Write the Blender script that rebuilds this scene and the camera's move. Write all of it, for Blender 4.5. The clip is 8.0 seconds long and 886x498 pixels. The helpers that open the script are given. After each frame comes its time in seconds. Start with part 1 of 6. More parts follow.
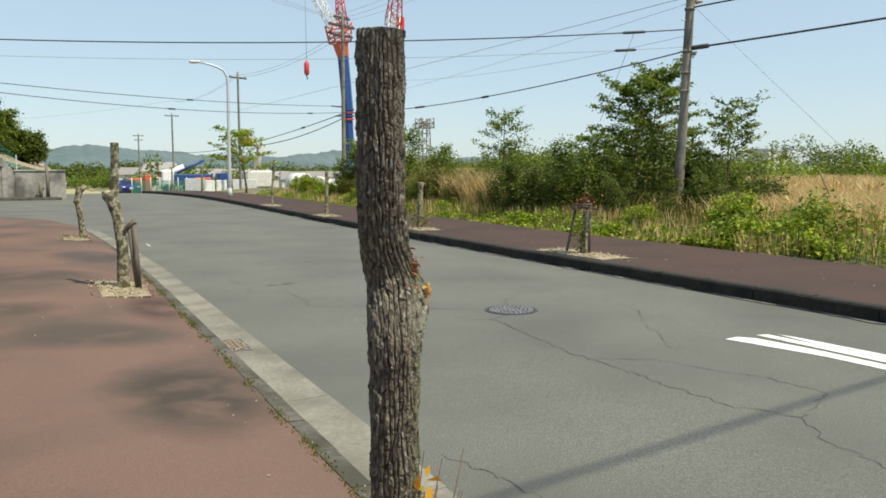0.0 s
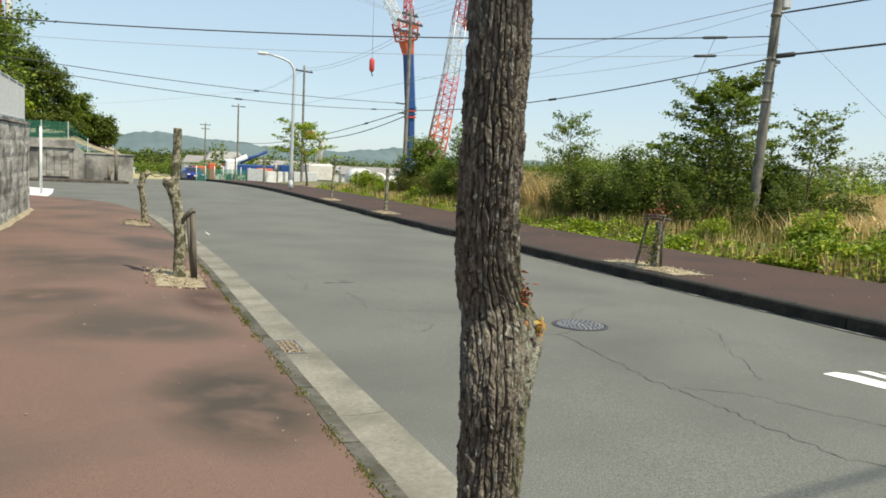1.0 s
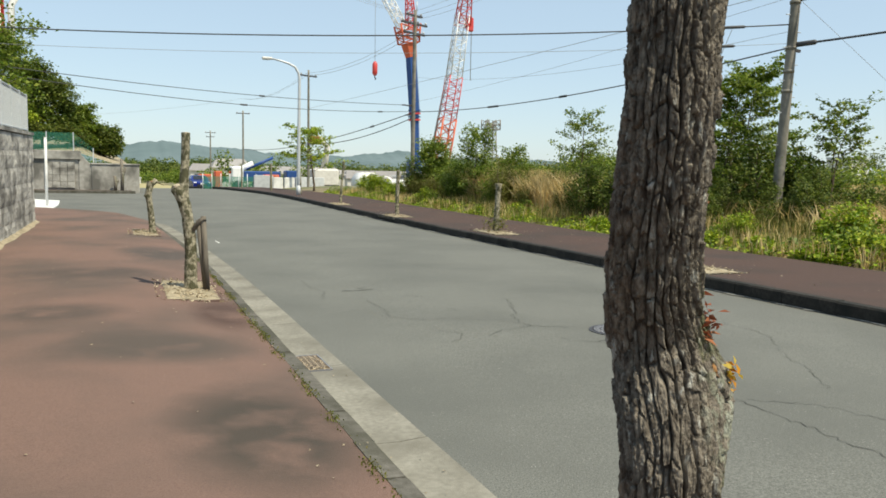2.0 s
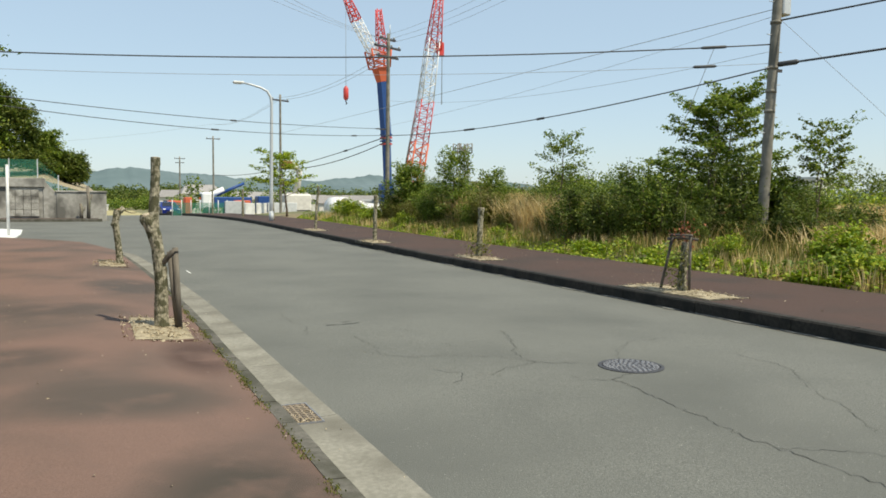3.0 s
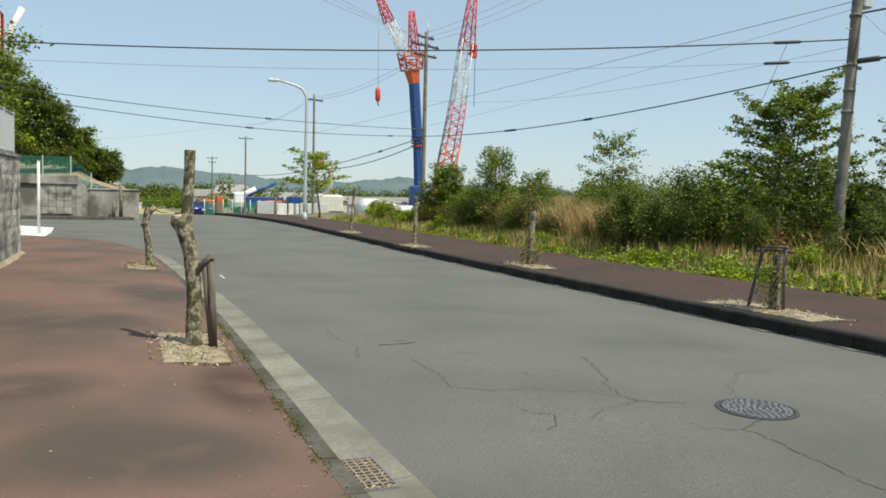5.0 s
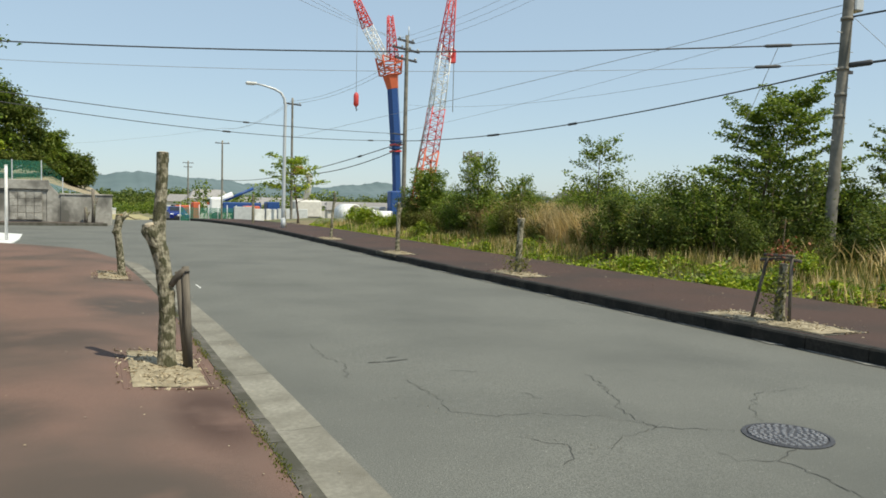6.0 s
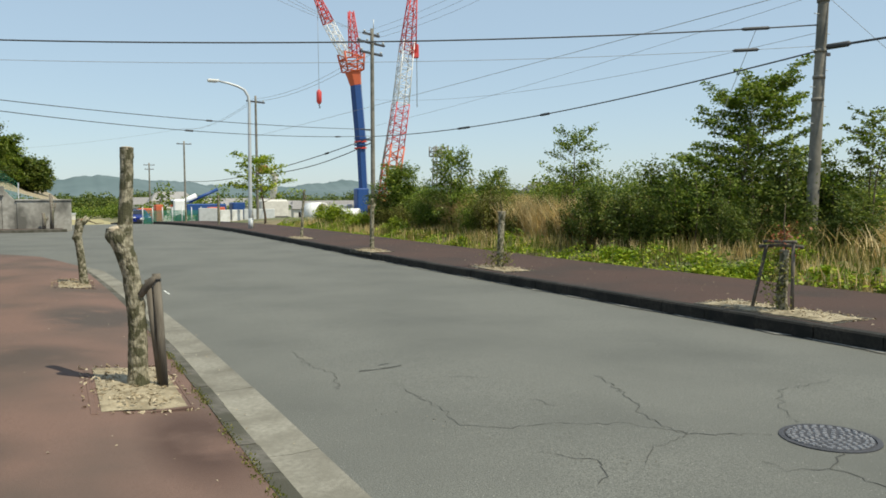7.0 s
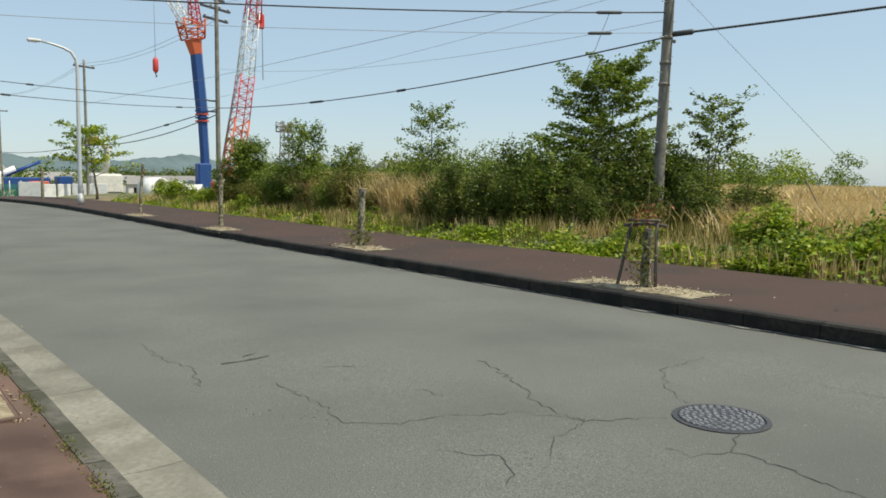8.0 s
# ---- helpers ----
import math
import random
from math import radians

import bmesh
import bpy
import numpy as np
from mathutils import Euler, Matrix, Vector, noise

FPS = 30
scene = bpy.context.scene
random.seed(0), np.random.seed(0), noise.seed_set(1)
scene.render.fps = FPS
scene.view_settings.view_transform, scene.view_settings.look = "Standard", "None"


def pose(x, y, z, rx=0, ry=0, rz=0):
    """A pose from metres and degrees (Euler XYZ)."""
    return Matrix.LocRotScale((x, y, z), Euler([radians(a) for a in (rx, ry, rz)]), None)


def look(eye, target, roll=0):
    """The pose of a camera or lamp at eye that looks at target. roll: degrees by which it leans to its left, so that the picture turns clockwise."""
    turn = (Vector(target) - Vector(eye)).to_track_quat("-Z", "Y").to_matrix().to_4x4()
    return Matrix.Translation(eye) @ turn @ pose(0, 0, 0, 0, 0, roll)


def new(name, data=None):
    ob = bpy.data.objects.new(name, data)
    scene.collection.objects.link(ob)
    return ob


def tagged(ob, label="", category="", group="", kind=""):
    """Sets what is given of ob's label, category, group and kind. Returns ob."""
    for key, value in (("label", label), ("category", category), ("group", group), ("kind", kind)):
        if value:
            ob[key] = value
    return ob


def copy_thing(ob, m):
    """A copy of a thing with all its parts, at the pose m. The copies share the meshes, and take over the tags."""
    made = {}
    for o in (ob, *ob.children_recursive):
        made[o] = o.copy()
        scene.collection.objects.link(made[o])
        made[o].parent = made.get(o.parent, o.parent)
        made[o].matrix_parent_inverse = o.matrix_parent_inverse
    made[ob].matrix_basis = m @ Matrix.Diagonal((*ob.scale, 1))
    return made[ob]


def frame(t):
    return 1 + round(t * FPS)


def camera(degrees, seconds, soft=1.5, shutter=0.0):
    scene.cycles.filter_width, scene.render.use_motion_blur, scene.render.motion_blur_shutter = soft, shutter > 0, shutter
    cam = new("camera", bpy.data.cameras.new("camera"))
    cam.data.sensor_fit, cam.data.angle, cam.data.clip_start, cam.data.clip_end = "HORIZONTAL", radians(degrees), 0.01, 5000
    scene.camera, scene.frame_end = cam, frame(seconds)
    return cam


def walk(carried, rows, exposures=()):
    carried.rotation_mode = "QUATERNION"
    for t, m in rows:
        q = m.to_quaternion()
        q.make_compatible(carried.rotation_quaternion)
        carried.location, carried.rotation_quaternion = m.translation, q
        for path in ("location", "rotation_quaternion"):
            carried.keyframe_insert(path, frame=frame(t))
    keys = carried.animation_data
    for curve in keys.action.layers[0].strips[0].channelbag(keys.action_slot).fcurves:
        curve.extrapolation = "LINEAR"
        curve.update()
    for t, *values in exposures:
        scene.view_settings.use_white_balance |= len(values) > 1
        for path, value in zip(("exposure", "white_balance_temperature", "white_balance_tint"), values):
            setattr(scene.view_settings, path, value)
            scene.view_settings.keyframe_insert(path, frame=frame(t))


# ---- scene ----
cam = camera(60.5, 8.0, soft=1.7)
PATH = [
    (0, (-1.725, -7.588, 1.73), (-0.809, -5.82, 1.537), -0.1),
    (0.5, (-1.634, -7.308, 1.731), (-0.803, -5.498, 1.544), 1.3),
    (1, (-1.621, -7.031, 1.726), (-0.834, -5.203, 1.532), 2.6),
    (1.2, (-1.642, -6.923, 1.725), (-0.867, -5.089, 1.537), 2.8),
    (2.3, (-1.583, -6.212, 1.682), (-0.812, -4.377, 1.491), 0.8),
    (2.5, (-1.558, -6.062, 1.715), (-0.788, -4.228, 1.506), 1.3),
    (3, (-1.58, -5.703, 1.706), (-0.742, -3.892, 1.579), 0.5),
    (3.5, (-1.568, -5.384, 1.72), (-0.766, -3.559, 1.551), -0.7),
    (4, (-1.516, -5.034, 1.715), (-0.795, -3.173, 1.582), 1.9),
    (4.5, (-1.501, -4.697, 1.709), (-0.748, -2.848, 1.587), 1.8),
    (5.8, (-1.44, -3.759, 1.707), (-0.652, -1.925, 1.588), 0.8),
    (6, (-1.422, -3.667, 1.72), (-0.598, -1.848, 1.614), 1.3),
    (6.5, (-1.456, -3.351, 1.705), (-0.563, -1.566, 1.578), -0.5),
    (7, (-1.41, -2.993, 1.695), (-0.509, -1.211, 1.578), -0.3),
    (7.5, (-1.362, -2.704, 1.704), (-0.452, -0.926, 1.592), 1.8),
    (8, (-1.361, -2.384, 1.669), (-0.128, -0.819, 1.495), 0.4),
]
walk(cam, [(t, look(eye, target, roll)) for t, eye, target, roll in PATH], exposures=[(0.0, 0.26, 7050, 5), (1.0, 0.33, 7050, 5), (2.5, 0.31, 7050, 5), (3.0, 0.25, 7020, 5), (3.5, 0.22, 6980, 5), (4.5, 0.14, 6900, 4), (8.0, 0.12, 6900, 4)])

# ---- world and sun ----
SUN_DIR = Vector((0.62, -1.0, 1.95)).normalized()
world = bpy.data.worlds.new("world")
scene.world = world
world.use_nodes = True
wn = world.node_tree.nodes
sky = wn.new("ShaderNodeTexSky")
sky.sky_type = "NISHITA"
sky.sun_disc = False
sky.sun_elevation = math.asin(SUN_DIR.z)
sky.sun_rotation = math.atan2(SUN_DIR.x, SUN_DIR.y)
sky.air_density, sky.dust_density, sky.ozone_density = 1.0, 0.6, 1.2
haze = wn.new("ShaderNodeMix")  # even spring haze over the clear sky
haze.data_type = "RGBA"
haze.inputs[0].default_value = 0.64
haze.inputs[7].default_value = (2.8, 3.62, 4.75, 1)
world.node_tree.links.new(sky.outputs[0], haze.inputs[6])
world.node_tree.links.new(haze.outputs[2], wn["Background"].inputs[0])
wn["Background"].inputs[1].default_value = 0.15
sun_data = bpy.data.lights.new("sun", "SUN")
sun_data.energy, sun_data.angle, sun_data.color = 4.3, radians(0.53), (1.0, 0.93, 0.81)
sun = new("sun", sun_data)
sun.matrix_world = look((0, 0, 40), Vector((0, 0, 40)) - SUN_DIR)


# ---- materials ----
def mat(name, c1, c2, scale=8.0, rough=0.85, bump=0.3, bscale=60.0, c3=None, s3=0.6, lo=0.45, hi=0.65,
        metal=0.0, rand=0.0, stretch=(1, 1, 1), coords="Object", spec=0.35, speck=None, blotch=None):
    """Two tones by fine noise, a third by broad noise, fine relief, and a tone per object."""
    m = bpy.data.materials.new(name)
    m.use_nodes = True
    n, l = m.node_tree.nodes, m.node_tree.links
    b = n["Principled BSDF"]
    b.inputs["Roughness"].default_value = rough
    b.inputs["Metallic"].default_value = metal
    b.inputs["Specular IOR Level"].default_value = spec
    if coords == "World":
        vec = n.new("ShaderNodeNewGeometry").outputs["Position"]
    else:
        vec = n.new("ShaderNodeTexCoord").outputs["Object"]
    mp = n.new("ShaderNodeMapping")
    mp.inputs["Scale"].default_value = stretch
    l.new(vec, mp.inputs[0])

    def noise_tex(sc, detail=6.0):
        t = n.new("ShaderNodeTexNoise")
        t.inputs["Scale"].default_value, t.inputs["Detail"].default_value = sc, detail
        l.new(mp.outputs[0], t.inputs["Vector"])
        return t.outputs["Fac"]

    def ramp(fac, a, z):
        r = n.new("ShaderNodeMapRange")
        r.inputs[1].default_value, r.inputs[2].default_value = a, z
        l.new(fac, r.inputs[0])
        return r.outputs[0]

    def mix(fac, a, z):
        x = n.new("ShaderNodeMix")
        x.data_type = "RGBA"
        l.new(fac, x.inputs[0])
        for k, v in ((6, a), (7, z)):
            if isinstance(v, tuple):
                x.inputs[k].default_value = (*v, 1)
            else:
                l.new(v, x.inputs[k])
        return x.outputs[2]

    col = mix(ramp(noise_tex(scale), 0.3, 0.7), c1, c2)
    if c3:
        col = mix(ramp(noise_tex(s3, 4.0), lo, hi), col, c3)
    if speck:
        vo = n.new("ShaderNodeTexVoronoi")
        vo.inputs["Scale"].default_value = speck[1]
        l.new(mp.outputs[0], vo.inputs["Vector"])
        cut = n.new("ShaderNodeMath")
        cut.operation = "LESS_THAN"
        cut.inputs[1].default_value = speck[2]
        l.new(vo.outputs["Distance"], cut.inputs[0])
        some = n.new("ShaderNodeMath")
        some.operation = "MULTIPLY"
        l.new(cut.outputs[0], some.inputs[0])
        l.new(ramp(noise_tex(7.0, 2.0), 0.45, 0.75), some.inputs[1])
        col = mix(some.outputs[0], col, speck[0])
    for st in ([blotch] if isinstance(blotch, tuple) else blotch or []):
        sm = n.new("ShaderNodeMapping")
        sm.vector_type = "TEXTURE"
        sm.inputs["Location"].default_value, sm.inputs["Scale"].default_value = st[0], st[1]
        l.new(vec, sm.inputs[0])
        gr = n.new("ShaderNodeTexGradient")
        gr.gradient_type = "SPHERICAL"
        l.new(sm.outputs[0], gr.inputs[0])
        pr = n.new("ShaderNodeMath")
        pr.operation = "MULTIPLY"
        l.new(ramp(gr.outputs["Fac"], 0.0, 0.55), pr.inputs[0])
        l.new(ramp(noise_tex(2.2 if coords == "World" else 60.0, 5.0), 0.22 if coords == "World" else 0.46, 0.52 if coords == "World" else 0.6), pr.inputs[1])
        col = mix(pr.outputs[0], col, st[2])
    if rand:
        info = n.new("ShaderNodeObjectInfo")
        hs = n.new("ShaderNodeHueSaturation")
        r = n.new("ShaderNodeMapRange")
        r.inputs[3].default_value, r.inputs[4].default_value = 1 - rand, 1 + rand
        l.new(info.outputs["Random"], r.inputs[0])
        l.new(r.outputs[0], hs.inputs["Value"])
        l.new(col, hs.inputs["Color"])
        col = hs.outputs[0]
    l.new(col, b.inputs["Base Color"])
    if bump:
        bn = n.new("ShaderNodeBump")
        bn.inputs["Strength"].default_value = bump
        bn.inputs["Distance"].default_value = 0.01
        l.new(noise_tex(bscale), bn.inputs["Height"])
        l.new(bn.outputs[0], b.inputs["Normal"])
    return m


def leaf_mat(name, c1, c2, c3, glow=0.35):
    """Leaves: a tone per leaf, gloss above, light let through."""
    m = bpy.data.materials.new(name)
    m.use_nodes = True
    n, l = m.node_tree.nodes, m.node_tree.links
    b, out = n["Principled BSDF"], n["Material Output"]
    b.inputs["Roughness"].default_value = 0.5
    b.inputs["Specular IOR Level"].default_value = 0.3
    geo = n.new("ShaderNodeNewGeometry")
    cr = n.new("ShaderNodeValToRGB")
    cr.color_ramp.elements[0].color, cr.color_ramp.elements[1].color = (*c1, 1), (*c3, 1)
    e = cr.color_ramp.elements.new(0.55)
    e.color = (*c2, 1)
    l.new(geo.outputs["Random Per Island"], cr.inputs[0])
    l.new(cr.outputs[0], b.inputs["Base Color"])
    tr = n.new("ShaderNodeBsdfTranslucent")
    l.new(cr.outputs[0], tr.inputs["Color"])
    mx = n.new("ShaderNodeMixShader")
    mx.inputs[0].default_value = glow
    l.new(b.outputs[0], mx.inputs[1])
    l.new(tr.outputs[0], mx.inputs[2])
    l.new(mx.outputs[0], out.inputs["Surface"])
    return m


M_ASPHALT = mat("asphalt", (0.092, 0.094, 0.083), (0.203, 0.206, 0.184), 80, 0.9, 0.9, 110, (0.112, 0.115, 0.103), 0.45, 0.4, 0.7, coords="World", speck=((0.42, 0.41, 0.37), 34.0, 0.14))
M_RED = mat("red_asphalt", (0.135, 0.083, 0.066), (0.21, 0.132, 0.104), 110, 0.92, 0.6, 170, (0.105, 0.077, 0.063), 0.55, 0.42, 0.66, coords="World", speck=((0.36, 0.29, 0.24), 26.0, 0.06),
            blotch=[((-0.85, -1.9, 0.15), (0.68, 1.25, 1.0), (0.06, 0.048, 0.038)), ((-0.62, 2.2, 0.15), (0.42, 1.1, 1.0), (0.08, 0.048, 0.038)), ((-1.4, 0.5, 0.15), (1.0, 0.8, 1.0), (0.085, 0.066, 0.054)),
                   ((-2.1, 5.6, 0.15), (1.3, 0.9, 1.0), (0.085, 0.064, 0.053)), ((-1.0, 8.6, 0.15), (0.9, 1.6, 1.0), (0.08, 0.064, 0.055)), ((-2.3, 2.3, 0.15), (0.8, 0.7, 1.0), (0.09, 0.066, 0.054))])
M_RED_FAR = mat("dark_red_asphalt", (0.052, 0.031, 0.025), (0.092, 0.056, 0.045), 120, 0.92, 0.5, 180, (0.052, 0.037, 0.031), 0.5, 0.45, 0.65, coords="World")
M_KERB = mat("kerb_concrete", (0.08, 0.074, 0.06), (0.145, 0.135, 0.115), 20, 0.9, 0.5, 70, (0.065, 0.062, 0.045), 2.6, 0.42, 0.58, coords="World", rand=0.08)
# far kerb: soiled concrete, its colour darkened to carry the road face's shade
M_KERB_SHADED = mat("shade_toned_kerb_concrete", (0.018, 0.016, 0.013), (0.042, 0.038, 0.032), 20, 0.9, 0.6, 70, (0.014, 0.014, 0.012), 2.2, 0.45, 0.6, coords="World", rand=0.1)
M_GUTTER = mat("gutter_concrete", (0.20, 0.19, 0.155), (0.29, 0.275, 0.23), 25, 0.9, 0.4, 90, (0.145, 0.135, 0.108), 1.6, 0.4, 0.7, coords="World", rand=0.06)
M_CONCRETE = mat("weathered_concrete", (0.28, 0.265, 0.235), (0.40, 0.385, 0.345), 5, 0.92, 0.4, 40, (0.13, 0.125, 0.11), 0.8, 0.45, 0.62)
M_STONE = mat("split_stone", (0.25, 0.238, 0.21), (0.50, 0.48, 0.43), 16, 0.93, 1.0, 45, (0.14, 0.132, 0.115), 1.5, 0.46, 0.64, coords="World", rand=0.16)
M_MORTAR = mat("dark_mortar", (0.17, 0.162, 0.148), (0.25, 0.24, 0.215), 14, 0.95, 0.5, 60)
M_BARK = mat("fissured_bark", (0.035, 0.026, 0.018), (0.30, 0.26, 0.205), 70, 0.7, 1.0, 240, (0.42, 0.41, 0.36), 50.0, 0.60, 0.68, stretch=(1, 1, 0.45),
             blotch=[((0.10, -0.06, 0.72), (0.09, 0.12, 0.6), (0.17, 0.18, 0.085)), ((0.12, -0.05, 1.08), (0.11, 0.11, 0.12), (0.31, 0.32, 0.26)), ((0.10, -0.02, 1.36), (0.06, 0.08, 0.3), (0.15, 0.16, 0.08))])
M_BARK_PALE = mat("pale_lichen_bark", (0.10, 0.088, 0.052), (0.46, 0.42, 0.31), 30, 0.95, 1.0, 120, (0.085, 0.082, 0.045), 13.0, 0.47, 0.56, stretch=(1, 1, 0.8))
M_CUT = mat("cut_wood", (0.36, 0.29, 0.20), (0.52, 0.45, 0.34), 40, 0.9, 0.3, 100)
M_ROT = mat("rotten_wood", (0.18, 0.085, 0.03), (0.34, 0.18, 0.07), 60, 0.95, 0.8, 140)
M_STAKE = mat("grey_stake_wood", (0.10, 0.085, 0.068), (0.20, 0.175, 0.14), 30, 0.92, 0.6, 120, (0.07, 0.06, 0.05), 5.0, stretch=(1, 1, 0.15))
M_TWIG = mat("twig_bark", (0.09, 0.065, 0.045), (0.15, 0.11, 0.075), 40, 0.9, 0.3, 120)
M_STRAW = mat("dry_mulch", (0.28, 0.23, 0.15), (0.43, 0.37, 0.26), 45, 0.95, 0.9, 70, (0.20, 0.165, 0.105), 6.0, coords="World")
M_SILT = mat("pale_silt", (0.27, 0.265, 0.23), (0.40, 0.39, 0.35), 60, 0.95, 0.5, 120, (0.17, 0.165, 0.145), 9.0, 0.45, 0.6, coords="World")
M_SOIL = mat("lot_soil", (0.17, 0.14, 0.08), (0.28, 0.23, 0.13), 3, 0.95, 0.6, 20, (0.11, 0.13, 0.055), 0.15, 0.42, 0.62, coords="World")
M_GREYPOLE = mat("pole_concrete", (0.19, 0.175, 0.145), (0.27, 0.25, 0.21), 8, 0.9, 0.3, 60, (0.13, 0.125, 0.105), 1.6)
M_GALV = mat("galvanised_steel", (0.48, 0.50, 0.51), (0.60, 0.62, 0.62), 20, 0.5, 0.05, 80, metal=0.3)
M_WHITE = mat("white_paint", (0.74, 0.74, 0.72), (0.82, 0.82, 0.80), 12, 0.6, 0.1, 80, (0.62, 0.61, 0.57), 2.0)
M_ROADPAINT = mat("road_paint", (0.70, 0.70, 0.66), (0.84, 0.84, 0.80), 50, 0.8, 0.3, 150, (0.55, 0.55, 0.52), 6.0, 0.5, 0.7, coords="World")
M_CABLE = mat("cable_sheath", (0.05, 0.052, 0.055), (0.075, 0.077, 0.08), 8, 0.6, 0.0)
M_CABLE_THIN = mat("weathered_cable", (0.26, 0.265, 0.27), (0.33, 0.335, 0.34), 8, 0.6, 0.0)
M_IRON = mat("cast_iron", (0.055, 0.055, 0.06), (0.10, 0.10, 0.11), 40, 0.65, 0.3, 120, metal=0.4)
M_IRON_WORN = mat("worn_iron", (0.19, 0.19, 0.2), (0.28, 0.28, 0.29), 40, 0.5, 0.2, 120, metal=0.4)
M_RUST = mat("rusty_iron", (0.20, 0.155, 0.11), (0.33, 0.27, 0.20), 60, 0.85, 0.4, 120)
M_CRACK = mat("crack_filler", (0.045, 0.045, 0.042), (0.09, 0.09, 0.083), 60, 0.95, 0.2, 100, coords="World")
M_RED_PAINT = mat("red_paint", (0.55, 0.045, 0.045), (0.66, 0.07, 0.06), 3, 0.45, 0.05, 20, (0.5, 0.08, 0.08), 0.4)
M_ORANGE = mat("orange_paint", (0.52, 0.10, 0.05), (0.60, 0.15, 0.07), 3, 0.6, 0.05, 20)
M_BLUE = mat("blue_paint", (0.018, 0.06, 0.20), (0.025, 0.08, 0.26), 3, 0.4, 0.05, 20)
M_CRANE_WHITE = mat("crane_white_paint", (0.72, 0.73, 0.74), (0.82, 0.83, 0.84), 3, 0.5, 0.05, 20)
M_CARBLUE = mat("car_paint", (0.006, 0.018, 0.15), (0.009, 0.024, 0.19), 2, 0.22, 0.0, spec=0.6)
M_GLASS_DARK = mat("tinted_glass", (0.012, 0.014, 0.017), (0.02, 0.022, 0.026), 2, 0.08, 0.0, spec=0.7)
M_RUBBER = mat("rubber", (0.02, 0.02, 0.02), (0.035, 0.035, 0.035), 20, 0.8, 0.1)
M_ROOF = mat("grey_roofing", (0.20, 0.19, 0.185), (0.30, 0.285, 0.27), 3, 0.8, 0.2, 20, rand=0.25)
M_HOUSE = mat("house_render", (0.55, 0.53, 0.49), (0.68, 0.66, 0.61), 3, 0.85, 0.1, 20, rand=0.15)
M_TIN = mat("tin_sheet", (0.42, 0.44, 0.45), (0.55, 0.57, 0.58), 3, 0.6, 0.1, 20, rand=0.15)
M_NET = mat("green_net", (0.03, 0.17, 0.11), (0.05, 0.24, 0.16), 9, 0.8, 0.0)
M_FIELD = mat("mown_field", (0.30, 0.26, 0.13), (0.40, 0.35, 0.18), 0.4, 0.95, 0.0)

L_BRIGHT = leaf_mat("bright_leaves", (0.10, 0.19, 0.010), (0.25, 0.34, 0.018), (0.44, 0.46, 0.055), 0.3)
L_GREEN = leaf_mat("green_leaves", (0.055, 0.105, 0.012), (0.14, 0.21, 0.022), (0.33, 0.38, 0.07), 0.42)
L_DARK = leaf_mat("dark_leaves", (0.038, 0.068, 0.011), (0.10, 0.145, 0.02), (0.24, 0.27, 0.06), 0.38)
L_OLIVE = leaf_mat("olive_leaves", (0.09, 0.105, 0.018), (0.15, 0.165, 0.028), (0.29, 0.25, 0.08))
L_DRY = leaf_mat("dry_grass", (0.46, 0.325, 0.12), (0.64, 0.47, 0.20), (0.80, 0.64, 0.36), 0.3)
L_LITTER = leaf_mat("leaf_litter", (0.25, 0.19, 0.115), (0.38, 0.31, 0.20), (0.54, 0.46, 0.33), 0.1)
L_RED = leaf_mat("red_sprouts", (0.20, 0.06, 0.03), (0.31, 0.09, 0.045), (0.40, 0.16, 0.07))
L_YELLOW = leaf_mat("autumn_leaves", (0.50, 0.17, 0.02), (0.62, 0.30, 0.03), (0.55, 0.42, 0.06))


# ---- building helpers ----
def S(a):
    a = max(0.0, min(1.0, a))
    return a * a * (3 - 2 * a)


def grade(y):
    """Height of the road along the street: a gentle rise to a crest, then down into the valley."""
    return 0.28 * S((y - 8) / 36) - 3.4 * S((y - 57) / 90)


def right_edge(y):
    """The road's right edge, which runs slightly outwards and bends left past the crest."""
    out = 7.0 - 0.17 * S((13 - y) / 13)
    return out - 0.004 * max(0.0, y - 42) ** 2 if y < 75 else 7.0 - 0.004 * 33 ** 2 - 0.264 * (y - 75)


def left_edge(y):
    """The kerb's face on the near pavement."""
    return -0.235 - 0.0029 * max(0.0, y - 3.5) ** 2


def mesh_ob(name, verts, faces, material, parent=None, label="", smooth=False):
    me = bpy.data.meshes.new(name)
    me.from_pydata([tuple(v) for v in verts], [], [tuple(f) for f in faces])
    me.materials.append(material)
    if smooth:
        me.polygons.foreach_set("use_smooth", [True] * len(me.polygons))
    me.update()
    ob = new(name, me)
    if parent:
        ob.parent = parent
    if label:
        ob["label"] = label
    return ob


def part(name, bm, material, parent=None, label="", smooth=False):
    me = bpy.data.meshes.new(name)
    bm.to_mesh(me)
    bm.free()
    me.materials.append(material)
    if smooth:
        me.polygons.foreach_set("use_smooth", [True] * len(me.polygons))
    ob = new(name, me)
    if parent:
        ob.parent = parent
    if label:
        ob["label"] = label
    return ob


def thing(name, x, y, z, label, category, group="", rz=0.0):
    ob = new(name)
    ob.empty_display_size = 0.2
    ob.matrix_basis = pose(x, y, z, 0, 0, rz)
    return tagged(ob, label, category, group)


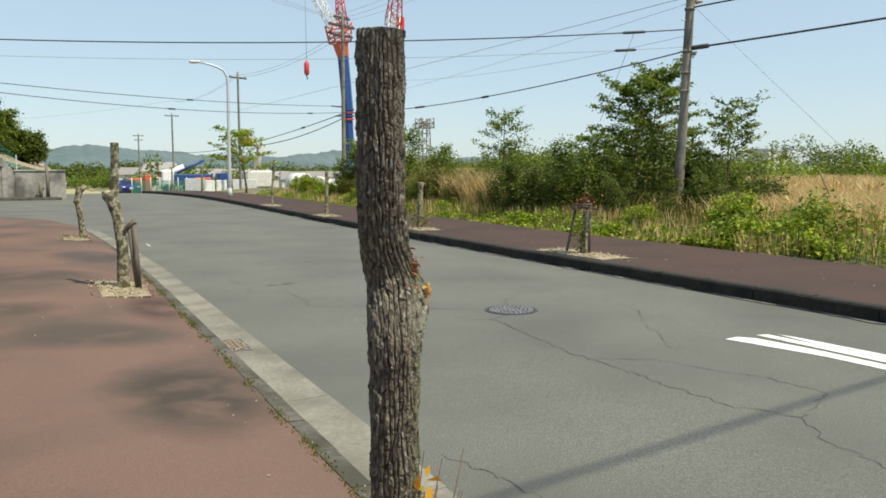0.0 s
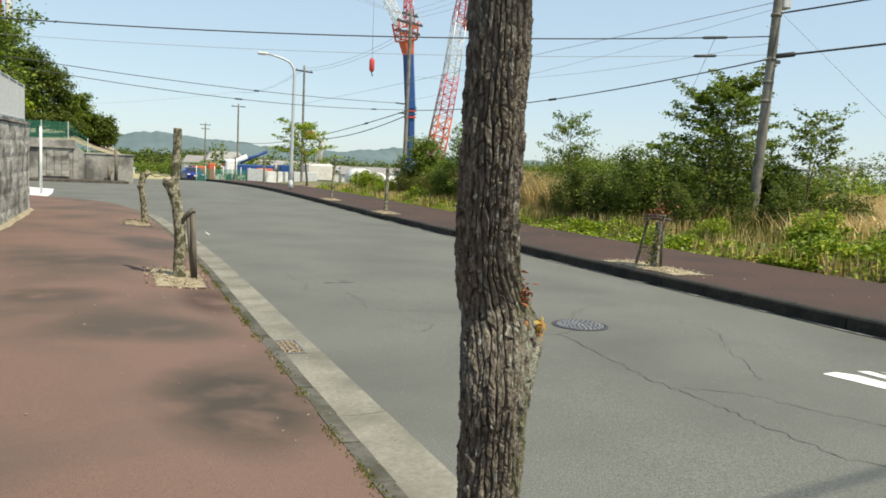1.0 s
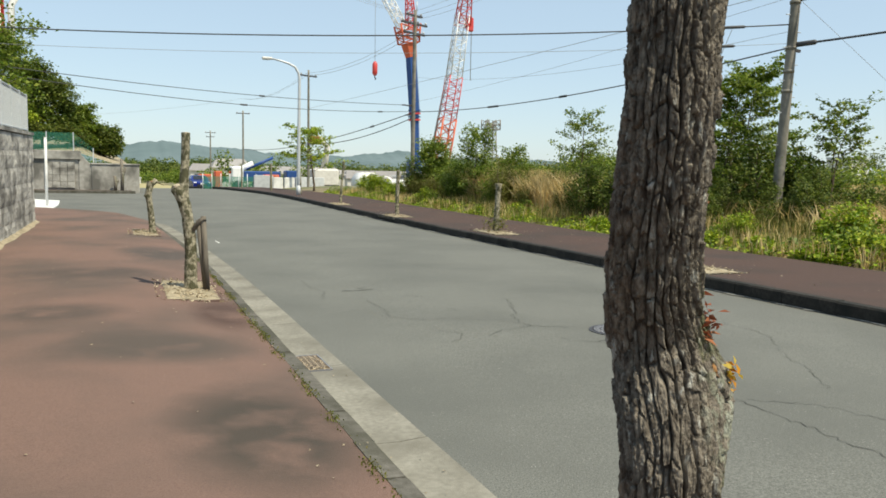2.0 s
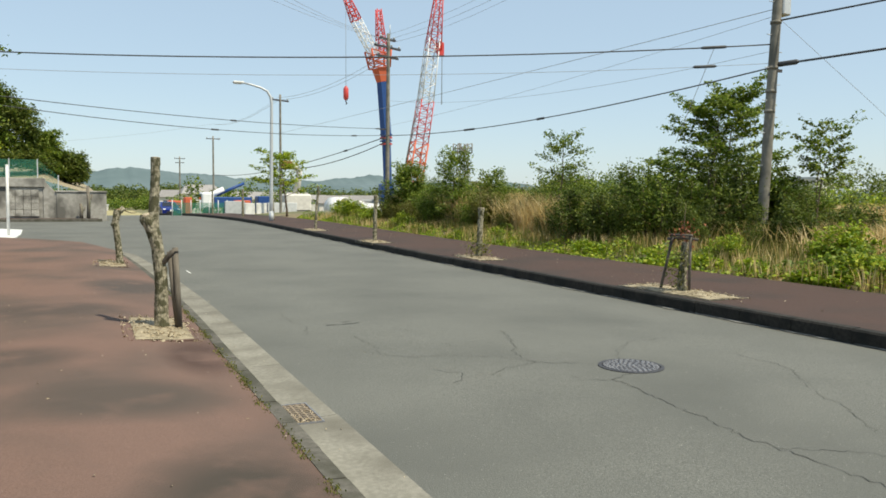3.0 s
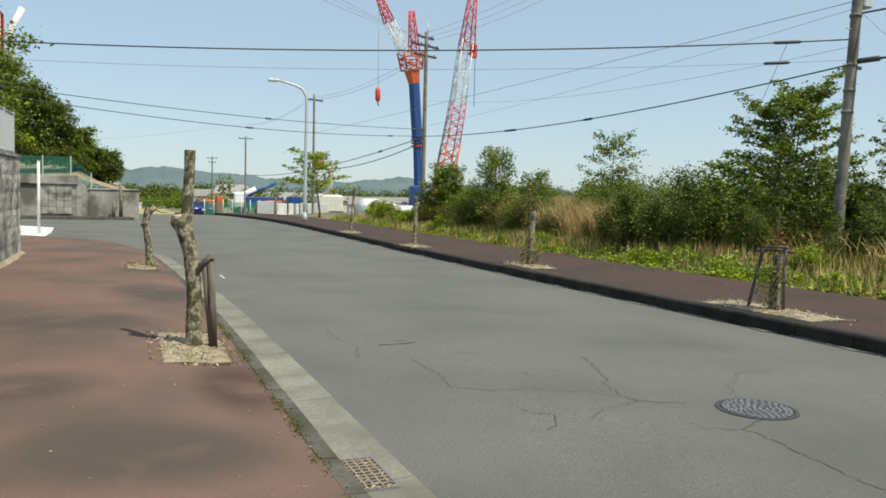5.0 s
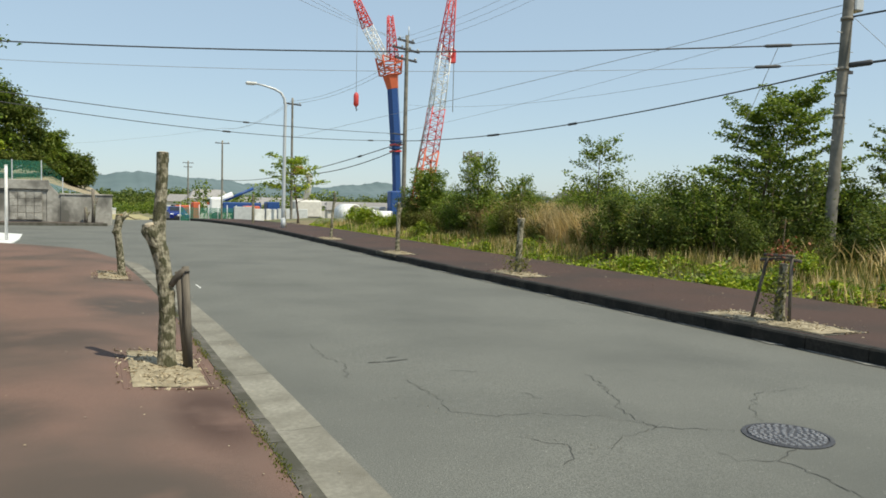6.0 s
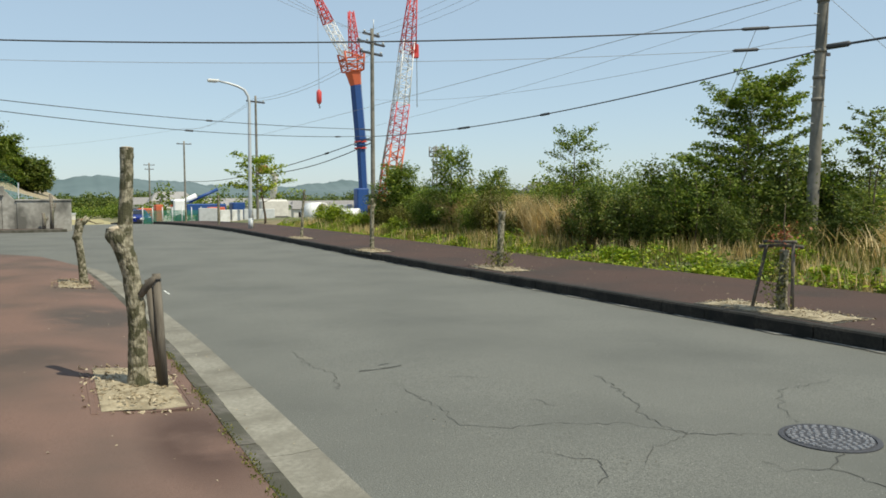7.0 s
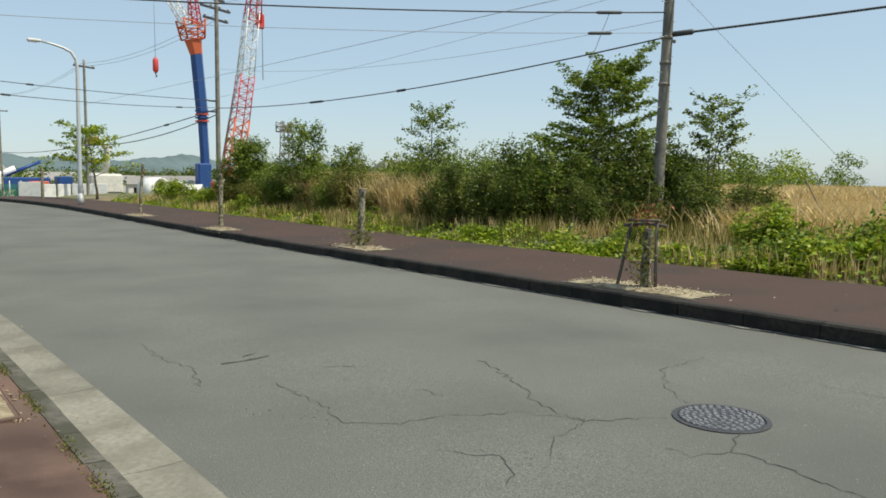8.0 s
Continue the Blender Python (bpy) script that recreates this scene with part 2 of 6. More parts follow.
def box(bm, x0, x1, y0, y1, z0, z1, bevel=0.0):
    r = bmesh.ops.create_cube(bm, size=1.0, matrix=Matrix.LocRotScale(((x0 + x1) / 2, (y0 + y1) / 2, (z0 + z1) / 2), None, (x1 - x0, y1 - y0, z1 - z0)))
    if bevel:
        edges = list({e for v in r["verts"] for e in v.link_edges})
        bmesh.ops.bevel(bm, geom=edges, offset=bevel, segments=1, affect="EDGES")
    return bm


def boxed(*a, **k):
    return box(bmesh.new(), *a, **k)


def tube_data(points, radii, n=8, caps=True):
    """Vertices and faces of a round bar along points."""
    pts = [Vector(p) for p in points]
    if not isinstance(radii, (list, tuple)):
        radii = [radii] * len(pts)
    verts, faces = [], []
    side = None
    for i, p in enumerate(pts):
        d = (pts[min(i + 1, len(pts) - 1)] - pts[max(i - 1, 0)]).normalized()
        if side is None:
            side = d.cross(Vector((0, 1, 0.01)) if abs(d.y) < 0.9 else Vector((1, 0, 0))).normalized()
        side = (side - d * side.dot(d)).normalized()
        up = d.cross(side)
        for k in range(n):
            a = 2 * math.pi * k / n
            verts.append(p + (side * math.cos(a) + up * math.sin(a)) * radii[i])
    for i in range(len(pts) - 1):
        for k in range(n):
            a, b = i * n + k, i * n + (k + 1) % n
            faces.append((a, b, b + n, a + n))
    if caps:
        faces.append(tuple(range(n - 1, -1, -1)))
        faces.append(tuple(range((len(pts) - 1) * n, len(pts) * n)))
    return verts, faces


def tube(name, points, radii, material, parent=None, n=8, label="", smooth=True):
    v, f = tube_data(points, radii, n)
    return mesh_ob(name, v, f, material, parent, label, smooth)


def joined(name, pieces, material, parent=None, label="", smooth=True):
    """Several vertex and face lists as one mesh."""
    verts, faces = [], []
    for v, f in pieces:
        o = len(verts)
        verts += v
        faces += [tuple(i + o for i in q) for q in f]
    return mesh_ob(name, verts, faces, material, parent, label, smooth)


def leaf_mesh(name, pts, size, material, rng, parent=None, up=0.5, narrow=0.55, label=""):
    """One folded leaf at each point."""
    pts = np.asarray(pts)
    n = len(pts)
    nrm = rng.normal(size=(n, 3))
    nrm[:, 2] = np.abs(nrm[:, 2]) + up
    nrm /= np.linalg.norm(nrm, axis=1)[:, None]
    d = rng.normal(size=(n, 3))
    d -= nrm * (d * nrm).sum(1)[:, None]
    d /= np.linalg.norm(d, axis=1)[:, None]
    sd = np.cross(nrm, d)
    L = size * rng.uniform(0.6, 1.35, n)[:, None]
    W = L * narrow * rng.uniform(0.8, 1.2, n)[:, None]
    v = np.empty((n, 4, 3))
    v[:, 0] = pts - d * L * 0.5
    v[:, 1] = pts - sd * W * 0.5 + nrm * L * 0.1
    v[:, 2] = pts + d * L * 0.5 - nrm * L * 0.08
    v[:, 3] = pts + sd * W * 0.5 + nrm * L * 0.1
    return quad_mesh(name, v.reshape(-1, 3), material, parent, label)


def quad_mesh(name, verts, material, parent=None, label="", corners=4):
    n = len(verts) // corners
    me = bpy.data.meshes.new(name)
    me.vertices.add(n * corners)
    me.vertices.foreach_set("co", np.asarray(verts, dtype=np.float32).ravel())
    me.loops.add(n * corners)
    me.loops.foreach_set("vertex_index", np.arange(n * corners, dtype=np.int32))
    me.polygons.add(n)
    me.polygons.foreach_set("loop_start", np.arange(0, n * corners, corners, dtype=np.int32))
    me.materials.append(material)
    me.update(calc_edges=True)
    ob = new(name, me)
    if parent:
        ob.parent = parent
    if label:
        ob["label"] = label
    return ob


def clump_points(rng, centres, radii, count, flat=0.6):
    """Points scattered in clumps: denser towards each clump's skin."""
    out = []
    for c, r in zip(centres, radii):
        k = max(4, int(count * (r * r)))
        d = rng.normal(size=(k, 3))
        d /= np.linalg.norm(d, axis=1)[:, None]
        d *= (r * rng.uniform(0.15, 1.0, k) ** 0.45)[:, None]
        d[:, 2] *= flat
        out.append(np.asarray(c) + d)
    return np.concatenate(out)


def grid_sheet(name, xs, ys, height, material, label="", keep=None):
    verts = [(x, y, height(x, y)) for y in ys for x in xs]
    w = len(xs)
    faces = [(j * w + i, j * w + i + 1, (j + 1) * w + i + 1, (j + 1) * w + i)
             for j in range(len(ys) - 1) for i in range(w - 1)
             if keep is None or keep((xs[i] + xs[i + 1]) / 2, (ys[j] + ys[j + 1]) / 2)]
    ob = mesh_ob(name, verts, faces, material, None, "", True)
    return tagged(ob, label, "", "", "structure")


# ---- ground, road, pavements ----
def lot(x, y):
    """The ground round the road: the vacant lot, the valley, far plain."""
    z = grade(y) - 0.15
    if x > 10.7:
        k = S((x - 10.7) / 3.0)
        z += 0.24 + k * (0.25 + 0.22 * noise.noise((x * 0.16, y * 0.16, 3.0)))
    d = math.hypot(x, y)
    if d > 70:
        z += 2.0 * noise.noise((x * 0.006, y * 0.006, 8.0)) * S((d - 70) / 200)
    return z


def steps(a, b, near, far_step):
    """Grid lines that widen away from the road."""
    out, v, st = [0.0], 0.0, near
    while v < b:
        v += st
        st = min(st * 1.12, far_step)
        out.append(v)
    neg, v, st = [], 0.0, near
    while v > a:
        v -= st
        st = min(st * 1.12, far_step)
        neg.append(v)
    return neg[::-1] + out


ground = grid_sheet("ground", steps(-4500, 4500, 1.5, 300), steps(-4500, 4500, 1.5, 300), lot, M_SOIL, "rough soil and scrub ground running to the horizon")

ys_road = [-16 + 1.0 * i for i in range(112)]
verts, faces = [], []
ROADX = [-40, -30, -20, -12, -6, -2, 0, 1, 2, 3, 4, 5, 6]
for y in ys_road:
    for x in ROADX + [None]:
        xx = right_edge(y) + 0.05 if x is None else min(x, right_edge(y))
        verts.append((xx, y, grade(y) + (0.0 if x is None else 0.012 * S(1 - abs(xx - 3.5) / 3.5))))
W = len(ROADX) + 1
for j in range(len(ys_road) - 1):
    for i in range(W - 1):
        faces.append((j * W + i, j * W + i + 1, (j + 1) * W + i + 1, (j + 1) * W + i))
road = tagged(mesh_ob("road", verts, faces, M_ASPHALT, None, "", True), "worn grey asphalt road with fine cracks", "road", "", "structure")

# near pavement: the kerb line follows the street and turns into the side road
KERB_LINE = [(left_edge(y), y) for y in [-16 + 0.6 * i for i in range(58)] if y < 18.5]
KERB_LINE += [(-1.42, 20.0), (-1.75, 21.1), (-2.4, 22.2), (-3.2, 23.2), (-4.2, 24.2), (-5.6, 25.2), (-8.0, 26.2), (-14.0, 27.2), (-30.0, 28.0)]


def offset_line(line, d):
    out = []
    for i, p in enumerate(line):
        a, b = Vector(line[max(i - 1, 0)]), Vector(line[min(i + 1, len(line) - 1)])
        t = (b - a).normalized()
        out.append((p[0] + t.y * d, p[1] - t.x * d))
    return out


def pave(x, y):
    return grade(y) + 0.115 + 0.09 * S((-x - 0.4) / 1.4)


inner = offset_line(KERB_LINE, -0.15)
verts, faces = [], []
COLS = 26
for (x, y) in inner:
    far = -3.86 if y < 17.2 else -30.0
    for k in range(COLS):
        u = k / (COLS - 1)
        xx = x + (min(far, x - 0.05) - x) * (u if y < 17.2 else u ** 2)
        verts.append((xx, y, pave(xx, y)))
for j in range(len(inner) - 1):
    for k in range(COLS - 1):
        a = j * COLS + k
        faces.append((a, a + COLS, a + COLS + 1, a + 1))
pavement = tagged(mesh_ob("pavement_near", verts, faces, M_RED, None, "", True), "reddish brown asphalt pavement with dark patches", "pavement", "", "structure")


def kerb_blocks(name, line, profile, length, material, label, gap=0.012):
    """Kerb stones along a line; profile: (offset to the left, height over the road)."""
    root = new(name)
    tagged(root, label, "kerb", "", "structure")
    run = [0.0]
    for a, b in zip(line, line[1:]):
        run.append(run[-1] + math.dist(a, b))

    def at(s):
        s = max(0.0, min(run[-1], s))
        for i in range(len(run) - 1):
            if s <= run[i + 1] + 1e-9:
                k = (s - run[i]) / (run[i + 1] - run[i])
                a, b = Vector(line[i]), Vector(line[i + 1])
                t = (b - a).normalized()
                return a.lerp(b, k), Vector((-t.y, t.x))
    s = 0.0
    rng = random.Random(5)
    while s < run[-1] - 0.2:
        e = min(s + length, run[-1])
        vs, n = [], len(profile)
        jit = rng.uniform(-0.006, 0.006)
        for q in (s + gap / 2, e - gap / 2):
            p, left = at(q)
            for o, h in profile:
                w = p + left * (o + jit)
                vs.append((w.x, w.y, grade(w.y) + h + (jit * 0.5 if h > 0.05 else 0)))
        fs = [(i, i + n, i + n + 1, i + 1) for i in range(n - 1)]
        fs += [tuple(range(n)), tuple(range(2 * n - 1, n - 1, -1))]
        mesh_ob("kerb_stone", vs, fs, material, root)
        s = e
    return root


near_line = KERB_LINE
kerb_blocks("kerb_near", near_line, [(0.0, -0.1), (0.0, 0.02), (0.035, 0.105), (0.05, 0.115), (0.16, 0.12), (0.16, -0.1)], 0.6, M_KERB, "soiled low concrete kerb with moss in the joint")
gutter_line = [p for p in KERB_LINE if p[1] < 23]
kerb_blocks("gutter_near", gutter_line, [(-0.385, -0.1), (-0.385, 0.018), (-0.2, 0.006), (0.0, 0.012), (0.0, -0.1)], 2.0, M_GUTTER, "pale concrete street gutter", 0.01)

# far pavement
FAR_LINE = [(right_edge(y), y) for y in [-16 + 1.0 * i for i in range(91)]][::-1]
kerb_blocks("kerb_far", FAR_LINE, [(0.0, -0.1), (0.0, 0.165), (0.02, 0.19), (0.15, 0.195), (0.15, -0.1)], 0.9, M_KERB_SHADED, "soiled concrete kerb with shade in its dark colour")
FAR_W = 10.75
verts, faces = [], []
for y in [-16 + 1.0 * i for i in range(91)]:
    x0 = right_edge(y) + 0.15
    for k in range(6):
        x = x0 + (3.6 + 0.06 * noise.noise((0, y * 0.7, 2)) - 0.15) * k / 5
        verts.append((x, y, grade(y) + 0.19 + 0.02 * k / 5))
for j in range(90):
    for k in range(5):
        a = j * 6 + k
        faces.append((a, a + 1, a + 7, a + 6))
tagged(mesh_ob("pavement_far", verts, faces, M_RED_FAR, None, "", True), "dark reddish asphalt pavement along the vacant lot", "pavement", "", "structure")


# ---- cracks, drain, manhole, paint ----
def ribbon(name, pts, width, material, seed=0, lift=0.004, wander=0.035):
    rng = random.Random(seed)
    path = []
    for a, b in zip(pts, pts[1:]):
        n = max(2, int(math.dist(a, b) / 0.06))
        for i in range(n):
            k = i / n
            path.append((a[0] + (b[0] - a[0]) * k + rng.uniform(-wander, wander), a[1] + (b[1] - a[1]) * k + rng.uniform(-wander, wander)))
    path.append(pts[-1])
    vs, fs = [], []
    for i, p in enumerate(path):
        a, b = path[max(i - 1, 0)], path[min(i + 1, len(path) - 1)]
        t = Vector((b[0] - a[0], b[1] - a[1])).normalized()
        w = width * rng.uniform(0.25, 1.0)
        for sgn in (-1, 1):
            x, y = p[0] - t.y * w * sgn, p[1] + t.x * w * sgn
            vs.append((x, y, grade(y) + 0.012 * S(1 - abs(x - 3.5) / 3.5) + lift))
    for i in range(len(path) - 1):
        fs.append((2 * i, 2 * i + 1, 2 * i + 3, 2 * i + 2))
    return mesh_ob(name, vs, fs, material, road)


CRACKS = [
    [(1.36, 3.3), (1.36, 2.42), (1.27, 2.12), (1.55, 1.83), (1.95, 1.77), (2.4, 1.5), (2.65, 1.08)],
    [(3.25, 2.88), (2.9, 1.92), (2.7, 1.68), (2.63, 1.26), (2.65, 1.08), (3.17, 0.77)],
    [(2.65, 1.08), (2.16, 0.94), (1.95, 0.75)],
    [(1.49, 1.25), (1.69, 0.94), (1.62, 0.74), (1.45, 0.6)],
    [(3.29, 0.3), (2.92, 0.14), (2.9, -0.2), (2.83, -0.57), (2.8, -1.06), (2.7, -1.7), (2.74, -2.4), (2.71, -3.08), (2.74, -3.69), (2.95, -4.1)],
    [(2.62, 0.39), (2.65, 0.21), (2.89, 0.12)],
    [(3.62, -3.26), (3.67, -3.76), (3.3, -3.95), (2.95, -4.1), (2.68, -4.48), (2.55, -5.2)],
    [(5.0, 0.69), (4.95, -0.15), (4.25, -1.08), (4.14, -1.44), (3.7, -2.0)],
    [(5.17, 1.72), (4.32, 1.65), (3.8, 1.2), (3.6, 0.9)],
    [(0.38, -3.5), (0.5, -3.97), (0.6, -4.6)],
    [(2.71, -1.99), (3.2, -2.3), (3.62, -3.26)],
]
for i, c in enumerate(CRACKS):
    ribbon("crack", c, 0.006 if i in (1, 4) else 0.0048, M_CRACK, i)
ribbon("crack", [(1.28, 4.22), (1.5, 4.2), (1.76, 4.26)], 0.026, M_CRACK, 31, 0.005, 0.008)
ribbon("crack", [(1.55, 4.38), (1.7, 4.42)], 0.014, M_CRACK, 32, 0.005, 0.008)
ribbon("crack", [(1.95, 3.55), (2.2, 3.4)], 0.006, M_CRACK, 33)
ribbon("crack", [(2.19, 2.43), (2.25, 2.18)], 0.005, M_CRACK, 36)
ribbon("crack", [(0.95, 5.6), (0.9, 4.9), (1.0, 4.2), (0.85, 3.6)], 0.005, M_CRACK, 37)
# pale silt washed along the foot of the far kerb
rsilt = random.Random(14)
ysilt = -9.0
while ysilt < 40:
    ln = rsilt.uniform(0.5, 2.2)
    n_ = max(3, int(ln / 0.16))
    vs = []
    for k_ in range(n_ + 1):
        yy = ysilt + ln * k_ / n_
        w_ = 0.075 * math.sin(math.pi * k_ / n_) * rsilt.uniform(0.4, 1.3) * (1 + 0.4 * noise.noise((yy * 0.6, 3, 1)))
        vs += [(right_edge(yy) - 0.012 - max(0.006, w_), yy, grade(yy) + 0.0135), (right_edge(yy) - 0.003, yy, grade(yy) + 0.0145)]
    mesh_ob("silt", vs, [(2 * q, 2 * q + 1, 2 * q + 3, 2 * q + 2) for q in range(n_)], M_SILT, road)
    ysilt += ln + rsilt.uniform(0.0, 0.5)


def paint(name, quad, label=""):
    vs = [(x, y, grade(y) + 0.012 * S(1 - abs(x - 3.5) / 3.5) + 0.005) for x, y in quad]
    return mesh_ob(name, vs, [tuple(range(len(vs)))], M_ROADPAINT, road, label)


paint("road_marking", [(4.52, -1.98), (4.72, -1.96), (4.84, -2.1), (4.93, -2.75), (5.05, -5.4), (4.86, -5.4), (4.75, -3.0)], "white painted stripe on the road")
paint("road_marking", [(4.98, -1.98), (5.12, -2.02), (5.3, -5.4), (5.12, -5.4)], "white painted stripe on the road")
paint("road_marking", [(5.22, -2.05), (5.26, -2.2), (5.52, -5.4), (5.33, -5.4), (5.16, -2.6)], "white painted stripe on the road")
for (x, y, l) in [(0.42, 12.2, 0.7)]:
    paint("road_marking", [(x, y), (x + 0.03, y), (x + 0.005, y + l), (x - 0.02, y + l)], "worn white paint remnant")


def manhole(x, y):
    ob = thing("manhole_cover", x, y, grade(y) + 0.016, "round cast iron manhole cover flush in asphalt", "manhole cover")
    v, f = [], []
    N = 48
    for r, z in ((0.335, -0.02), (0.335, 0.004), (0.30, 0.006), (0.297, -0.004), (0.29, -0.004), (0.287, 0.004)):
        v += [(r * math.cos(2 * math.pi * k / N), r * math.sin(2 * math.pi * k / N), z) for k in range(N)]
    for j in range(5):
        f += [(j * N + k, j * N + (k + 1) % N, (j + 1) * N + (k + 1) % N, (j + 1) * N + k) for k in range(N)]
    f.append(tuple(range(5 * N, 6 * N)))
    mesh_ob("frame_ring", v, f, M_IRON, ob)
    rng = random.Random(3)
    pv, pf = [], []
    for ring, cnt in ((0.03, 4), (0.085, 9), (0.135, 14), (0.185, 19), (0.235, 25), (0.27, 30)):
        for k in range(cnt):
            a = 2 * math.pi * (k + 0.5 * (cnt % 2)) / cnt + rng.uniform(-0.03, 0.03)
            w, h = 0.017 * rng.uniform(0.8, 1.2), 0.013 * rng.uniform(0.8, 1.2)
            c, s_ = math.cos(a), math.sin(a)
            o = len(pv)
            for z, sh in ((0.004, 1.0), (0.012, 0.8)):
                for dx, dy in ((-w, -h), (w, -h), (w, h), (-w, h)):
                    X, Y = ring + dy * sh, dx * sh
                    pv.append((X * c - Y * s_, X * s_ + Y * c, z))
            pf += [(o + 4, o + 5, o + 6, o + 7)] + [(o + q, o + (q + 1) % 4, o + 4 + (q + 1) % 4, o + 4 + q) for q in range(4)]
    mesh_ob("studs", pv, pf, M_IRON_WORN, ob, "worn bright raised studs")
    return ob


manhole(3.46, 0.53)


def drain(x, y):
    ob = thing("street_drain", x, y, grade(y) + 0.013, "rusty square street drain grate with straw litter in it", "drain grate")
    w, h = 0.10, 0.27
    part("frame", box(box(box(box(bmesh.new(), -w - 0.015, -w, -h - 0.015, h + 0.015, -0.02, 0.008), w, w + 0.015, -h - 0.015, h + 0.015, -0.02, 0.008), -w, w, h, h + 0.015, -0.02, 0.008), -w, w, -h - 0.015, -h, -0.02, 0.008), M_IRON_WORN, ob)
    # flat near-black sheet stands in for the shade down the pit
    part("pit", boxed(-w, w, -h, h, -0.02, 0.001), M_RUBBER, ob, "near-black sheet for the shade in the pit")
    for k in range(10):
        yy = -h + 0.027 + 0.054 * k
        part("bar", boxed(-w, w, yy - 0.008, yy + 0.008, 0.0, 0.006), M_RUST, ob)
    for k in range(4):
        xx = -0.075 + 0.05 * k
        part("bar", boxed(xx - 0.007, xx + 0.007, -h, h, 0.001, 0.005), M_RUST, ob)
    rng = np.random.default_rng(12)
    pts = np.column_stack([rng.uniform(-w, w, 90), -h + 0.5 * rng.uniform(0, 1, 90) ** 2.2, np.full(90, 0.008)])
    tagged(leaf_mesh("litter", pts, 0.035, L_LITTER, rng, ob, 2.5, 0.3), kind="stuff")


drain(-0.105, 0.14)


# ---- retaining wall with railing ----
WALL_X, WALL_END = -3.86, 17.0
wall = tagged(part("wall_near", boxed(-4.35, -3.90, -16, WALL_END, 0.0, 2.3), M_MORTAR), "grey split-stone block retaining wall with dark joints", "wall", "", "structure")



def wall_top(y):
    return 2.66 - 0.022 * (WALL_END - y)


tagged(mesh_ob("coping", [(-4.4, -16, 1.9), (-3.85, -16, 1.9), (-3.85, WALL_END + 0.03, 2.58), (-4.4, WALL_END + 0.03, 2.58),
                          (-4.4, -16, wall_top(-16)), (-3.85, -16, wall_top(-16)), (-3.85, WALL_END + 0.03, 2.66), (-4.4, WALL_END + 0.03, 2.66)],
               [(4, 5, 6, 7), (0, 3, 2, 1), (0, 1, 5, 4), (1, 2, 6, 5), (2, 3, 7, 6), (3, 0, 4, 7)], M_CONCRETE, wall))


def stone_mesh(seed):
    """A split stone, 1 x 1 on its face, rough towards +x."""
    rng = random.Random(seed)
    n, vs, fs = 5, [], []
    for j in range(n):
        for i in range(n):
            e = 0.0 if i in (0, n - 1) or j in (0, n - 1) else 1.0
            vs.append((0.010 + e * rng.uniform(0.0, 0.03), (i / (n - 1) - 0.5) + (rng.uniform(-0.02, 0.02) if e else 0), (j / (n - 1) - 0.5)))
    for j in range(n - 1):
        for i in range(n - 1):
            a = j * n + i
            fs.append((a, a + 1, a + n + 1, a + n))
    rim = [i for i in range(n)] + [j * n + n - 1 for j in range(1, n)] + [(n - 1) * n + i for i in range(n - 2, -1, -1)] + [j * n for j in range(n - 2, 0, -1)]
    o = len(vs)
    for r in rim:
        vs.append((-0.05, vs[r][1], vs[r][2]))
    m_ = len(rim)
    fs += [(rim[k], o + k, o + (k + 1) % m_, rim[(k + 1) % m_]) for k in range(m_)]
    me = bpy.data.meshes.new("stone")
    me.from_pydata(vs, [], fs)
    me.materials.append(M_STONE)
    return me


STONES = [stone_mesh(i) for i in range(10)]
rng0 = random.Random(11)
BANDS = [(0.12, 0.52), (0.52, 0.93), (0.93, 1.34), (1.34, 1.75), (1.75, 2.15), (2.15, 2.55)]
for bi, (z0, z1) in enumerate(BANDS):
    y = 2.0 - rng0.uniform(0, 0.4)
    while y < WALL_END:
        w = min(rng0.uniform(0.46, 0.74), WALL_END - y)
        if w > 0.08:
            k = (wall_top(y + w / 2) - 0.1) / 2.55
            st = new("stone", rng0.choice(STONES))
            st.parent = wall
            st.matrix_basis = Matrix.LocRotScale((-3.9, y + w / 2, (z0 + z1) / 2 * k), None, (1, w - 0.003, (z1 - z0) * k - 0.003))
        y += w
bank = tagged(part("embankment", boxed(-40, -4.36, -16, WALL_END - 0.05, -0.2, 2.2), M_SOIL), "soil bank behind the retaining wall", "bank", "", "structure")
tagged(part("wall_return", boxed(-40, -4.36, WALL_END - 0.04, WALL_END + 0.25, -0.2, 2.5), M_CONCRETE), "plain concrete return wall", "wall", "", "structure")


